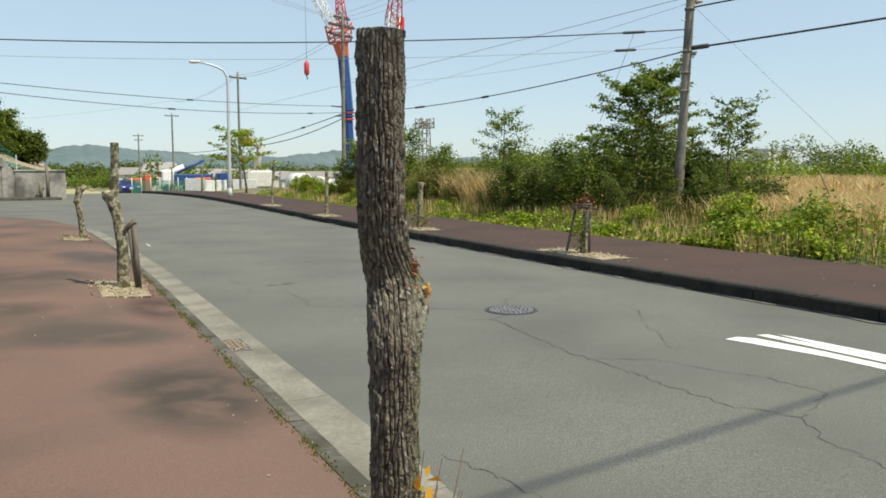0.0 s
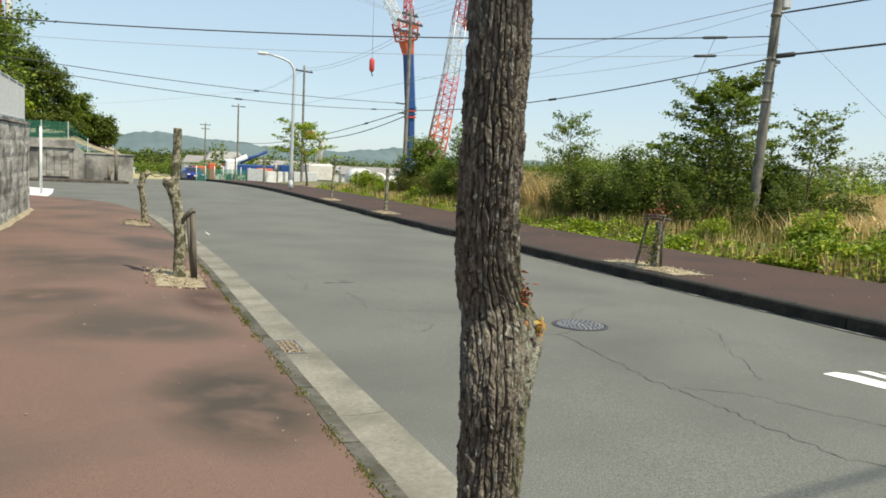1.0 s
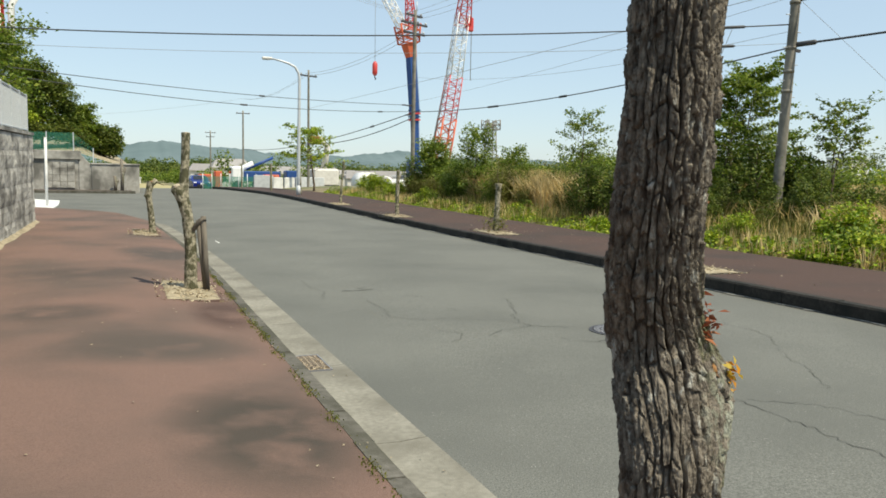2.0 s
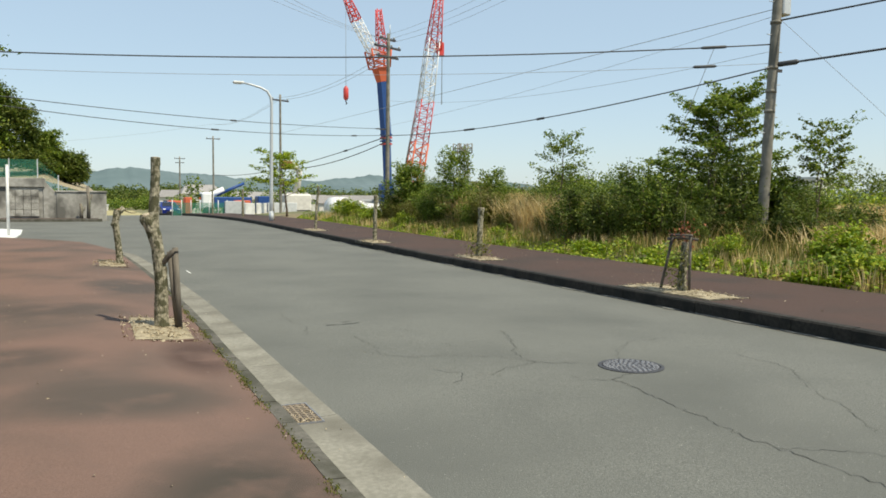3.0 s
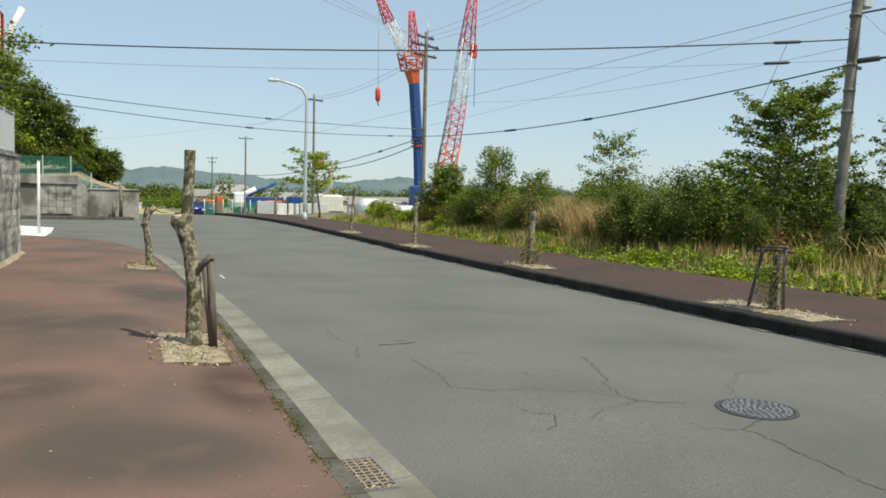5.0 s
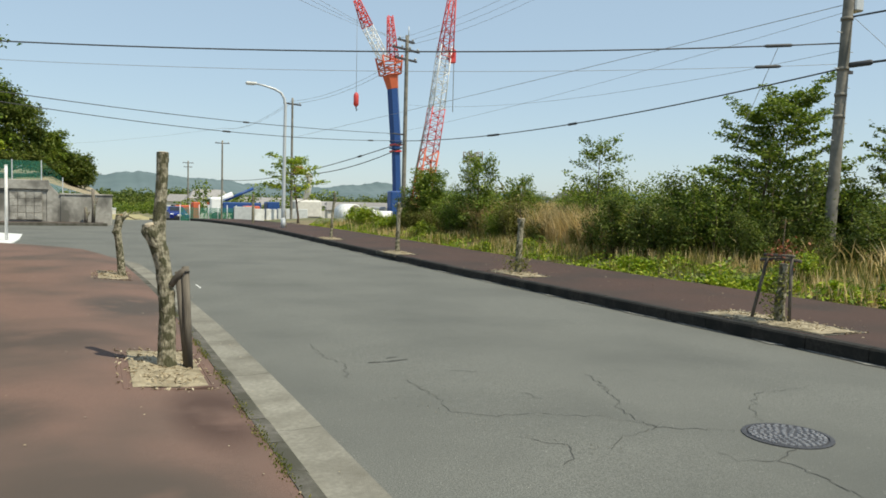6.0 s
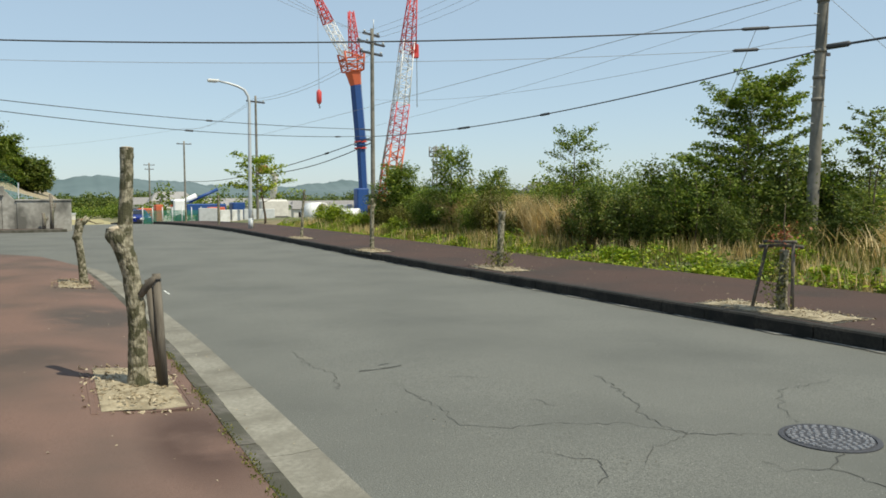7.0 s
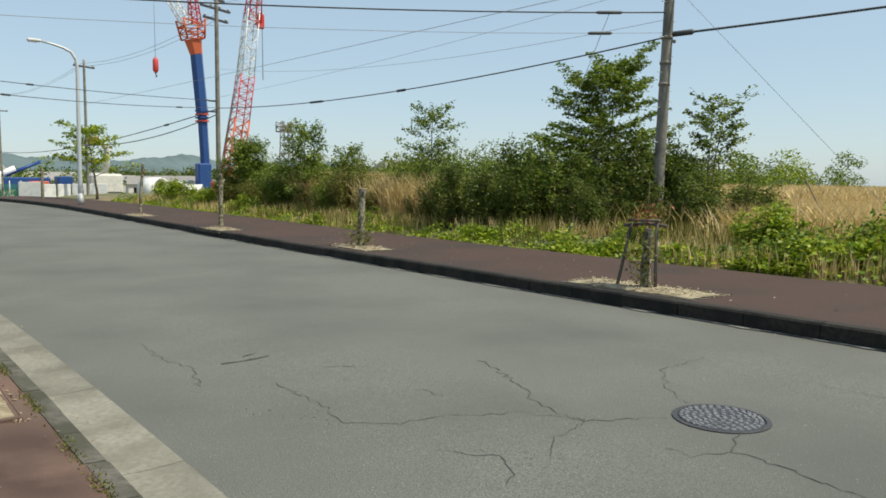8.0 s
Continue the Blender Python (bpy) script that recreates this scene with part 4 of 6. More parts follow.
# the nearest far tree stands in a wooden frame
fx, fy = 7.47, 4.2
fz = fpave(fx, fy)
ft = thing("pruned_tree", fx, fy, fz, "low pruned stump with reddish shoots inside a wooden frame", "tree trunk", "street trees")
barked("trunk", [(-0.02, 0, 0, 0.085), (0.25, -0.02, 0, 0.07), (0.5, 0.02, 0, 0.062), (0.85, 0.03, 0, 0.06)], M_BARK_PALE, ft, 48, 80, 0.01, (0.04, 0.06), 9.0, ((0.4, 3.2, 0.03, 0.08),))
cut_face(0.03, 0, 0.85, 0.055, ft)
rg = np.random.default_rng(9)
leaf_mesh("shoots", rg.normal(size=(130, 3)) * (0.12, 0.11, 0.11) + (0.03, 0, 0.98), 0.05, L_RED, rg, ft, label="sparse reddish shoots on top")["kind"] = "stuff"
leaf_mesh("regrowth", rg.normal(size=(260, 3)) * (0.08, 0.1, 0.2) + (-0.13, 0, 0.42), 0.055, L_OLIVE, rg, ft)["kind"] = "stuff"
tube("shoot", [(0.05, 0, 0.85), (0.0, 0, 1.15), (0.03, 0, 1.5)], [0.012, 0.008, 0.003], M_TWIG, ft, 5)
fs_ = thing("tree_stake", fx, fy, fz, "weathered wooden frame of stakes and a crossbar round a stump", "tree stake", "tree stakes")
stake(fs_, (-0.12, 0.42, -0.05), (0.0, 0.27, 0.92), 0.025)
stake(fs_, (0.0, -0.16, -0.05), (0.0, -0.16, 0.95), 0.025)
tube("crossbar", [(0.03, 0.42, 0.88), (0.03, 0.0, 0.92), (0.04, -0.28, 0.9)], 0.026, M_STAKE, fs_, 10)
tube("crossbar", [(-0.03, 0.3, 0.96), (-0.02, -0.22, 0.97)], 0.022, M_STAKE, fs_, 10)
tree_pit(fx - 0.36, fx + 0.4, fy - 1.0, fy + 1.2, fpave, "dry grassy tree pit with a concrete rim in the far pavement")


# ---- poles, lamp, cables ----
def crossarm(parent, z, half, rz, ins=3):
    bm = boxed(-half, half, -0.06, 0.06, z - 0.06, z + 0.06, 0.008)
    ob = part("crossarm", bm, M_IRON, parent)
    ob.matrix_basis = pose(0, 0, 0, 0, 0, rz)
    for k in range(ins):
        x = -half + 0.12 + (2 * half - 0.24) * k / (ins - 1)
        v1, f1 = tube_data([(x, 0, z + 0.04), (x, 0, z + 0.1), (x, 0, z + 0.12), (x, 0, z + 0.2)], [0.04, 0.04, 0.085, 0.05], 8)
        ins_ob = mesh_ob("insulator", v1, f1, M_TIN, parent, "", True)
        ins_ob.matrix_basis = pose(0, 0, 0, 0, 0, rz)


def utility_pole(x, y, z, h, r0, r1, lean, label, arms=(), rz=0.0):
    ob = thing("utility_pole", x, y, z, label, "utility pole", "utility poles")
    N = 14
    tube("pole", [(lean * k / N * h, 0, -0.4 + (h + 0.4) * k / N) for k in range(N + 1)], [r0 + (r1 - r0) * k / N for k in range(N + 1)], M_GREYPOLE, ob, 18)
    for az, half, n in arms:
        crossarm(ob, az, half, rz, n)
    return ob


p1 = utility_pole(15.42, 9.88, lot(15.42, 9.88), 12.0, 0.155, 0.105, 0.05, "leaning tapered concrete utility pole among shrubs", ((10.2, 0.9, 3), (11.3, 0.9, 3)), 20)
for k in range(14):
    z = 2.4 + 0.45 * k
    s_ = 1 if k % 2 else -1
    tube("step_bolt", [(0.05 * z + 0.1 * s_, 0.0, z), (0.05 * z + 0.31 * s_, 0.0, z)], 0.012, M_GALV, p1, 6)
for z in (5.1, 6.35, 4.45, 3.9):
    tube("band", [(0.05 * z, 0, z - 0.04), (0.05 * z, 0, z + 0.04)], 0.150, M_GREYPOLE, p1, 18)
part("junction_box", boxed(0.42, 0.72, -0.16, 0.16, 6.55, 7.0, 0.03), M_GALV, p1, "grey equipment box")
part("bracket", boxed(0.15, 0.6, -0.03, 0.03, 5.0, 5.08), M_IRON, p1)

p2z = grade(39.9) - 0.3
p2 = utility_pole(15.56, 39.9, p2z, 12.2, 0.145, 0.105, 0.004, "tall concrete utility pole with crossarms over scrub", ((11.35, 1.15, 4), (10.75, 0.95, 3), (11.85, 0.7, 2)), 25)
tube("top_rod", [(0.15, 0, 12.1), (0.15, 0, 12.75)], 0.03, M_GALV, p2, 6)
for z in (5.6, 6.2):
    part("bracket", boxed(-0.5, 0.1, -0.05, 0.05, z - 0.03, z + 0.05), M_IRON, p2)
pl = utility_pole(-12.2, 22.6, 0.2, 7.5, 0.16, 0.11, 0.0, "concrete utility pole behind the retaining wall", ((6.2, 0.8, 3),), 60)
p3 = utility_pole(13.3, 60.0, grade(60) - 0.3, 10.7, 0.12, 0.085, 0.0, "utility pole with a crossarm near the street lamp", ((10.2, 0.9, 3),), 25)
p4 = utility_pole(14.75, 110.0, grade(110) - 0.3, 13.0, 0.15, 0.11, 0.0, "far utility pole beyond the crest", ((12.6, 1.0, 3),))
p5 = utility_pole(14.1, 150.0, -3.2, 13.0, 0.16, 0.12, 0.0, "far utility pole beyond the crest", ((12.6, 1.0, 3), (11.8, 0.8, 3)))

lamp = thing("street_lamp", 7.82, 38.2, fpave(8, 38.2), "tall pale steel street lamp with a curved arm", "street lamp")
tube("pole", [(0, 0, -0.05), (0, 0, 1.0), (0.02, 0, 3.5), (0.05, 0, 6.7), (0.0, 0, 7.05), (-0.2, 0, 7.38), (-0.55, 0, 7.55), (-1.05, 0, 7.68), (-1.55, 0, 7.76)],
     [0.11, 0.11, 0.095, 0.08, 0.075, 0.07, 0.062, 0.055, 0.05], M_GALV, lamp, 14)
tube("base_sleeve", [(0, 0, -0.05), (0, 0, 0.55)], 0.13, M_GALV, lamp, 14)
bm = boxed(-2.1, -1.5, -0.13, 0.13, 7.7, 7.83, 0.04)
head = part("lamp_head", bm, M_WHITE, lamp)
part("lens", boxed(-2.05, -1.65, -0.1, 0.1, 7.67, 7.702, 0.008), M_HOUSE, head, "frosted lens under the head")


def cable(pts_a, pts_b, sag, r, material, label="black overhead cable between poles", n=28, blobs=()):
    a, b = Vector(pts_a), Vector(pts_b)
    pts = []
    for k in range(n + 1):
        u = k / n
        p = a.lerp(b, u)
        p.z -= sag * 4 * u * (1 - u)
        pts.append(p)
    mid = pts[0].copy()
    ob = thing("overhead_cable", mid.x, mid.y, mid.z, label, "cable", "overhead cables")
    tube("strand", [p - mid for p in pts], r, material, ob, 6)
    for u, length in blobs:
        d = (b - a).normalized()
        p = a.lerp(b, u)
        p.z -= sag * 4 * u * (1 - u)
        slope = -sag * 4 * (1 - 2 * u) / (b - a).length
        d = (d + Vector((0, 0, slope))).normalized()
        p = p - mid
        tube("splice", [p - d * length / 2, p - d * length * 0.4, p + d * length * 0.4, p + d * length / 2], [r, max(0.042, r * 2.4), max(0.042, r * 2.4), r], M_CABLE, ob, 8, "black splice sleeve")
    return ob


P1, P2 = (15.73, 9.88), (15.56, 39.9)
# along the lot, pole to pole
cable((*P1, 5.5), (*P2, 5.8), 0.45, 0.021, M_CABLE, blobs=((0.4, 0.65), (0.62, 1.3)))
cable((*P1, 6.12), (-12.2, 22.6, 6.13), 0.5, 0.018, M_CABLE, blobs=((0.055, 0.75),))
cable((*P1, 5.6), (-12.2, 22.6, 5.69), 0.5, 0.006, M_CABLE_THIN, "thin grey overhead line", blobs=((0.063, 0.7),))
cable((14.2, 10.58, 6.0), (13.55, 11.3, 3.4), 0.0, 0.008, M_CABLE_THIN, "thin hanging drop wire")
cable((15.7, 10.0, 7.08), (13.3, 60.0, 7.38), 0.05, 0.010, M_CABLE_THIN)
cable((*P1, 6.9), (*P2, 6.4), 0.2, 0.006, M_CABLE_THIN)
cable((*P1, 5.95), (*P2, 8.0), 0.6, 0.006, M_CABLE_THIN)
# on towards the right
cable((*P1, 5.55), (28.0, -25.0, 8.4), 0.5, 0.03, M_CABLE, blobs=((0.01, 0.6),))
cable((*P1, 6.75), (28.0, -25.0, 9.8), 0.5, 0.025, M_CABLE)
cable((*P1, 8.6), (28.0, -25.0, 11.0), 0.5, 0.02, M_CABLE)
# over the road to the left
cable((*P2, 5.82), (-12.2, 22.2, 5.62), 0.72, 0.015, M_CABLE, blobs=((0.1, 0.5), (0.42, 0.5)))
cable((*P2, 6.22), (-12.2, 22.0, 5.61), 0.44, 0.015, M_CABLE, blobs=((0.03, 0.4), (0.385, 0.4)))
# three high lines each way
for k in range(3):
    cable((15.0 + 0.5 * k, 40, 11.9 - 0.1 * k), (-9.0 - 0.4 * k, 4.0 + 1.6 * k, 9.6), 0.9, 0.008, M_CABLE_THIN, "thin grey overhead line")
    cable((15.0 + 0.5 * k, 40, 11.9 - 0.1 * k), (16.5 + 0.6 * k, 8.0 + 2.5 * k, 13.0), 0.9, 0.008, M_CABLE_THIN, "thin grey overhead line")
# on down the road
for k, z in enumerate((10.4, 10.2)):
    cable((13.15, 60, z), (*P2, 11.0 - 0.3 * k), 0.6, 0.012, M_CABLE_THIN, "thin grey overhead line")
    cable((13.15, 60, z), (14.75, 110, 12.6), 0.8, 0.012, M_CABLE_THIN, "thin grey overhead line")
cable((*P2, 5.75), (14.75, 110.0, 5.2), 0.9, 0.03, M_CABLE, blobs=((0.12, 0.8),))
cable((*P2, 5.45), (13.3, 60.0, 4.3), 0.5, 0.03, M_CABLE)
cable((14.75, 110, 12.6), (-20, 150, 11), 0.8, 0.012, M_CABLE_THIN, "thin grey overhead line")
# a cable behind the walk, which shades the road
cable((-16.0, -12.8, 12.2), (32.0, -7.0, 12.2), 0.2, 0.024, M_CABLE)
# stay wire in the lot
cable((15.75, 9.88, 6.9), (21.0, 5.6, lot(21.0, 5.6) - 0.05), 0.0, 0.006, M_CABLE_THIN, "thin slanting stay wire")


# ---- vegetation ----
def spray(nr, a, b, n, r, flat):
    """Leaf places along a twig, wider in its middle."""
    u = nr.uniform(0.05, 1.08, n)
    d = nr.normal(size=(n, 3)) * (r * (0.45 + 0.8 * np.sin(np.clip(u, 0, 1) * math.pi)))[:, None]
    d[:, 2] *= flat
    return np.asarray(a) + (np.asarray(b) - np.asarray(a)) * u[:, None] + d


def sapling(name, label, category, x, y, z, h, trunk_r, limbs, leaf, size, count, seed, group="", lean=(0, 0), spread=1.0, up=0.6, base=0.3, clump=0.38, flat=0.5, crown_label=""):
    """A small tree: a tapered trunk, limbs that rise and spread, side twigs with sprays of leaves."""
    rng = random.Random(seed)
    nr = np.random.default_rng(seed)
    ob = thing(name, x, y, z, label, category, group)
    pcs, pts = [], []
    N = 8
    spine = [(lean[0] * (k / N) ** 1.3 + 0.05 * rng.uniform(-1, 1) * (k > 0), lean[1] * (k / N) + 0.05 * rng.uniform(-1, 1) * (k > 0), -0.05 + h * 0.96 * k / N) for k in range(N + 1)]
    pcs.append(tube_data(spine, [trunk_r * (1 - 0.88 * k / N) for k in range(N + 1)], 7))
    for i in range(limbs):
        u = base + (0.97 - base) * (i + rng.uniform(0, 0.8)) / limbs
        k = min(N - 1, int(u * N))
        p = Vector(spine[k]).lerp(Vector(spine[k + 1]), u * N - k)
        a = i * 2.4 + rng.uniform(-0.5, 0.5)
        ln = h * spread * (0.13 + 0.36 * (1 - u)) * rng.uniform(0.55, 1.35)
        rise = rng.uniform(0.2, 0.6) + 0.7 * u * u
        d = Vector((math.cos(a), math.sin(a), rise))
        q1 = p + d * ln * 0.5
        q2 = p + Vector((d.x * ln, d.y * ln, d.z * ln * rng.uniform(0.55, 0.95)))
        pcs.append(tube_data([p, q1, q2], [trunk_r * 0.38 * (1.1 - u), trunk_r * 0.25 * (1.1 - u), 0.004], 5))
        twigs_n = 5
        for w in range(twigs_n):
            v = 0.3 + 0.7 * w / (twigs_n - 1)
            o = p.lerp(q1, v * 2) if v < 0.5 else q1.lerp(q2, v * 2 - 1)
            side = Vector((-d.y, d.x, 0)) * (1 if w % 2 else -1)
            e = o + (Vector((d.x, d.y, rise * 0.5)) * 0.7 + side * rng.uniform(0.3, 1.0) * (w < twigs_n - 1) + Vector((0, 0, rng.uniform(-0.25, 0.3)))) * clump * rng.uniform(0.7, 1.4)
            pcs.append(tube_data([o, e], [0.3 * trunk_r * (1.1 - u) * 0.4 + 0.002, 0.002], 3, False))
            pts.append(spray(nr, o, e, max(5, int(count * clump * clump * rng.uniform(0.25, 0.55))), clump * 0.27, flat))
    top = Vector(spine[-1])
    pts.append(spray(nr, Vector(spine[-2]), top + Vector((0, 0, 0.12 * h * 0.4)), max(10, int(count * clump * clump * 0.6)), clump * 0.3, 1.0))
    joined("trunk", pcs, M_TWIG, ob)
    leaf_mesh("crown", np.concatenate(pts), size, leaf, nr, ob, up, label=crown_label)
    return ob


def shrub(name, label, x, y, z, w, h, leaf, size, count, seed, group="", stems=14):
    """A bush: bare upright stems below, side shoots with sprays of leaves above."""
    rng = random.Random(seed)
    nr = np.random.default_rng(seed)
    ob = thing(name, x, y, z, label, "shrub", group)
    pts = []
    for i in range(stems):
        a = rng.uniform(0, 6.28)
        r = w * 0.5 * math.sqrt(rng.uniform(0.02, 1))
        hh = h * rng.uniform(0.5, 1.0) * (1 - 0.3 * (r / (w * 0.5)) ** 2)
        b = Vector((0.6 * r * math.cos(a), 0.6 * r * math.sin(a), -0.05))
        t = Vector((r * math.cos(a), r * math.sin(a), hh))
        m_ = b.lerp(t, 0.5) + Vector((rng.uniform(-0.12, 0.12), rng.uniform(-0.12, 0.12), 0))
        sv, sf = tube_data([b, m_, t], [0.024, 0.016, 0.004], 5)
        shoots = []
        for k in range(10):
            u = 0.28 + 0.72 * k / 9
            o = b.lerp(m_, u * 2) if u < 0.5 else m_.lerp(t, u * 2 - 1)
            g = rng.uniform(0, 6.28)
            e = o + Vector((math.cos(g), math.sin(g), rng.uniform(0.1, 1.1))) * rng.uniform(0.14, 0.34) * w * 0.4
            shoots.append(tube_data([o, e], [0.007, 0.002], 3, False))
            pts.append(spray(nr, o, e, int(count * rng.uniform(0.03, 0.075)), 0.05 * w, 0.7))
        for v_, f_ in shoots:
            o_ = len(sv)
            sv = sv + v_
            sf = sf + [tuple(q + o_ for q in f) for f in f_]
        mesh_ob("stem", sv, sf, M_TWIG, ob, "", True)
        pts.append(spray(nr, m_, t + Vector((0, 0, 0.15)), int(count * 0.05), 0.05 * w, 1.0))
    leaf_mesh("foliage", np.concatenate(pts), size, leaf, nr, ob)
    return ob


# trees beside the pole
sapling("young_tree", "leafy young tree with layered sprays beside a utility pole", "tree", 15.95, 12.6, lot(15.95, 12.6), 4.6, 0.06, 40, L_GREEN, 0.115, 900, 3, "lot trees", (0.5, 0), 1.1, 0.9, 0.1, 0.42, 0.42)
sapling("young_tree", "leafy young tree leaning up beside another", "tree", 16.7, 12.9, lot(16.7, 12.9), 5.15, 0.05, 24, L_GREEN, 0.115, 900, 8, "lot trees", (0.95, 0), 0.8, 0.9, 0.25, 0.38, 0.42)
sapling("young_tree", "thin sparse young tree behind the pole", "tree", 16.4, 9.0, lot(16.4, 9.0), 3.6, 0.035, 17, L_GREEN, 0.11, 420, 14, "lot trees", (0.7, 0), 0.75, 0.7, 0.45, 0.30, 0.5)
sapling("young_tree", "thin sparse young tree behind the pole", "tree", 17.0, 9.4, lot(17.0, 9.4), 3.7, 0.03, 15, L_DARK, 0.11, 400, 15, "lot trees", (0.1, 0), 0.6, 0.7, 0.5, 0.26, 0.5)
sapling("young_tree", "slender young tree with upright shoots over the hedge", "tree", 14.3, 18.4, lot(14.3, 18.4), 3.95, 0.045, 32, L_GREEN, 0.10, 700, 5, "lot trees", (0.25, 0), 0.75, 0.6, 0.08, 0.30, 0.9)
sapling("young_tree", "dense round young tree at the end of the lot", "tree", 13.2, 30.6, lot(13.2, 30.6), 2.9, 0.05, 30, L_GREEN, 0.12, 560, 6, "lot trees", (0, 0), 0.85, 0.6, 0.08, 0.5, 0.8)
sapling("young_tree", "small upright young tree among dry grass", "tree", 14.1, 23.4, lot(14.1, 23.4), 2.5, 0.035, 24, L_GREEN, 0.11, 520, 26, "lot trees", (0.1, 0), 0.8, 0.6, 0.08, 0.38, 0.9)
sapling("young_tree", "young tree with pointed top at the end of the lot", "tree", 12.9, 24.6, lot(12.9, 24.6), 3.5, 0.04, 28, L_GREEN, 0.11, 520, 7, "lot trees", (0.1, 0), 0.66, 0.6, 0.1, 0.42, 0.8)
sapling("young_tree", "spreading light green young tree behind the street lamp", "tree", 11.6, 50.5, grade(50.5) + 0.1, 4.6, 0.09, 20, L_BRIGHT, 0.2, 190, 17, "lot trees", (-0.5, 0), 1.35, 0.9, 0.36, 0.62, 0.42)

# hedge shrubs: five kinds, copied along the lot
KINDS = [shrub("shrub", "dense dark green bush on the vacant lot", 13.2, 15.5, lot(13.2, 15.5), 2.6, 2.0, L_DARK, 0.082, 1150, 101, "lot shrubs"),
         shrub("shrub", "tangled green bush on the vacant lot", 14.0, 12.5, lot(14.0, 12.5), 2.8, 2.6, L_GREEN, 0.085, 900, 102, "lot shrubs"),
         shrub("shrub", "olive half-dry bush on the vacant lot", 13.1, 21.5, lot(13.1, 21.5), 2.4, 1.9, L_OLIVE, 0.08, 800, 103, "lot shrubs"),
         shrub("shrub", "broad green bush on the vacant lot", 15.8, 16.5, lot(15.8, 16.5), 3.2, 2.6, L_GREEN, 0.09, 720, 104, "lot shrubs", 12)]
KINDS.append(shrub("shrub", "bright yellow-green leafy bush beside the pavement", 12.9, 5.6, lot(12.9, 5.6), 1.6, 0.95, L_BRIGHT, 0.085, 520, 105, "lot shrubs"))
rs = random.Random(77)
SPOTS = [(13.8, 15.8, 1, 0.85), (14.7, 18.2, 1, 0.7), (13.9, 20.7, 2, 0.65), (16.2, 17.3, 1, 0.8), (15.0, 23.2, 2, 0.65), (14.6, 27.2, 1, 0.7), (18.2, 16.0, 1, 0.9),
         (13.9, 10.8, 0, 0.75), (14.8, 9.4, 0, 0.7), (15.3, 11.2, 0, 1.0), (16.9, 10.8, 1, 0.9), (16.3, 8.4, 0, 0.85), (17.7, 8.8, 0, 0.8), (14.9, 14.4, 0, 1.05), (16.8, 14.8, 3, 0.9), (13.4, 13.6, 0, 0.8),
         (18.5, 11.5, 0, 1.0), (17.8, 13.2, 3, 0.9), (13.3, 17.4, 2, 0.65), (12.9, 19.8, 2, 0.6), (13.7, 22.6, 1, 0.7), (13.4, 26.6, 1, 0.85), (15.0, 25.0, 2, 0.8),
         (12.6, 28.6, 2, 0.7), (13.7, 31.0, 0, 0.95), (15.4, 28.6, 1, 0.8), (15.4, 33.6, 1, 0.75), (17.0, 36.5, 0, 0.8), (18.0, 40.0, 1, 0.8),
         (17.6, 18.6, 3, 0.75), (18.2, 23.0, 2, 0.7), (19.6, 28.4, 3, 0.7), (21.4, 34.0, 1, 0.8), (24.0, 24.0, 2, 0.7), (27.0, 33.0, 3, 0.75), (31.0, 26.0, 2, 0.7), (34.0, 38.0, 3, 0.9), (29.0, 44.0, 1, 0.9), (22.0, 45.0, 0, 1.0), (24.0, 52.0, 3, 1.0),
         (16.5, 20.5, 3, 0.95), (17.2, 22.5, 2, 1.0), (15.2, 20.2, 3, 0.8), (18.5, 24.5, 3, 0.9), (16.0, 26.4, 2, 0.9), (19.5, 20.0, 3, 1.0), (12.7, 22.4, 1, 0.55), (12.9, 26.2, 1, 0.6), (12.4, 30.4, 2, 0.6),
         (12.2, 34.0, 4, 0.95), (12.7, 37.5, 4, 1.0), (11.9, 31.6, 4, 0.8), (12.9, 41.0, 4, 1.05), (12.0, 27.6, 4, 0.6), (12.3, 8.2, 4, 0.75)]
for (x, y, k, s_) in SPOTS:
    ob = copy_thing(KINDS[k], pose(x, y, lot(x, y), 0, 0, rs.uniform(0, 360)))
    s_ *= rs.uniform(0.95, 1.3)
    ob.scale = (s_ * rs.uniform(0.9, 1.1), s_ * rs.uniform(0.9, 1.1), s_ * rs.uniform(0.85, 1.1))


def scatter(n, seed, x0, x1, y0, y1, keep):
    rng = np.random.default_rng(seed)
    out = []
    while len(out) < n:
        x, y = rng.uniform(x0, x1), rng.uniform(y0, y1)
        if rng.uniform() < keep(x, y):
            out.append((x, y))
    return np.array(out), rng


# low bright weeds along the far pavement
def weed_keep(x, y):
    e = x - (right_edge(y) + 3.55)
    wide = 1.5 + 0.8 * noise.noise((y * 0.35, 1.7, 0)) + (1.5 * S((8 - y) / 5))
    if e < 0.0:
        return 0.12 if e > -0.12 else 0
    return max(0.0, 1 - e / wide) ** 0.5 * (0.05 + 0.95 * S(0.22 + 2.2 * noise.noise((x * 0.7, y * 0.7, 4.0))))


def weed_height(x, y):
    e = max(0, x - (right_edge(y) + 3.5))
    return (0.09 + 0.19 * S(e / 0.9) * max(0.2, 1 + 2.2 * noise.noise((x * 0.9, y * 0.9, 9.0)))) * (1 + 0.9 * S((7 - y) / 4))


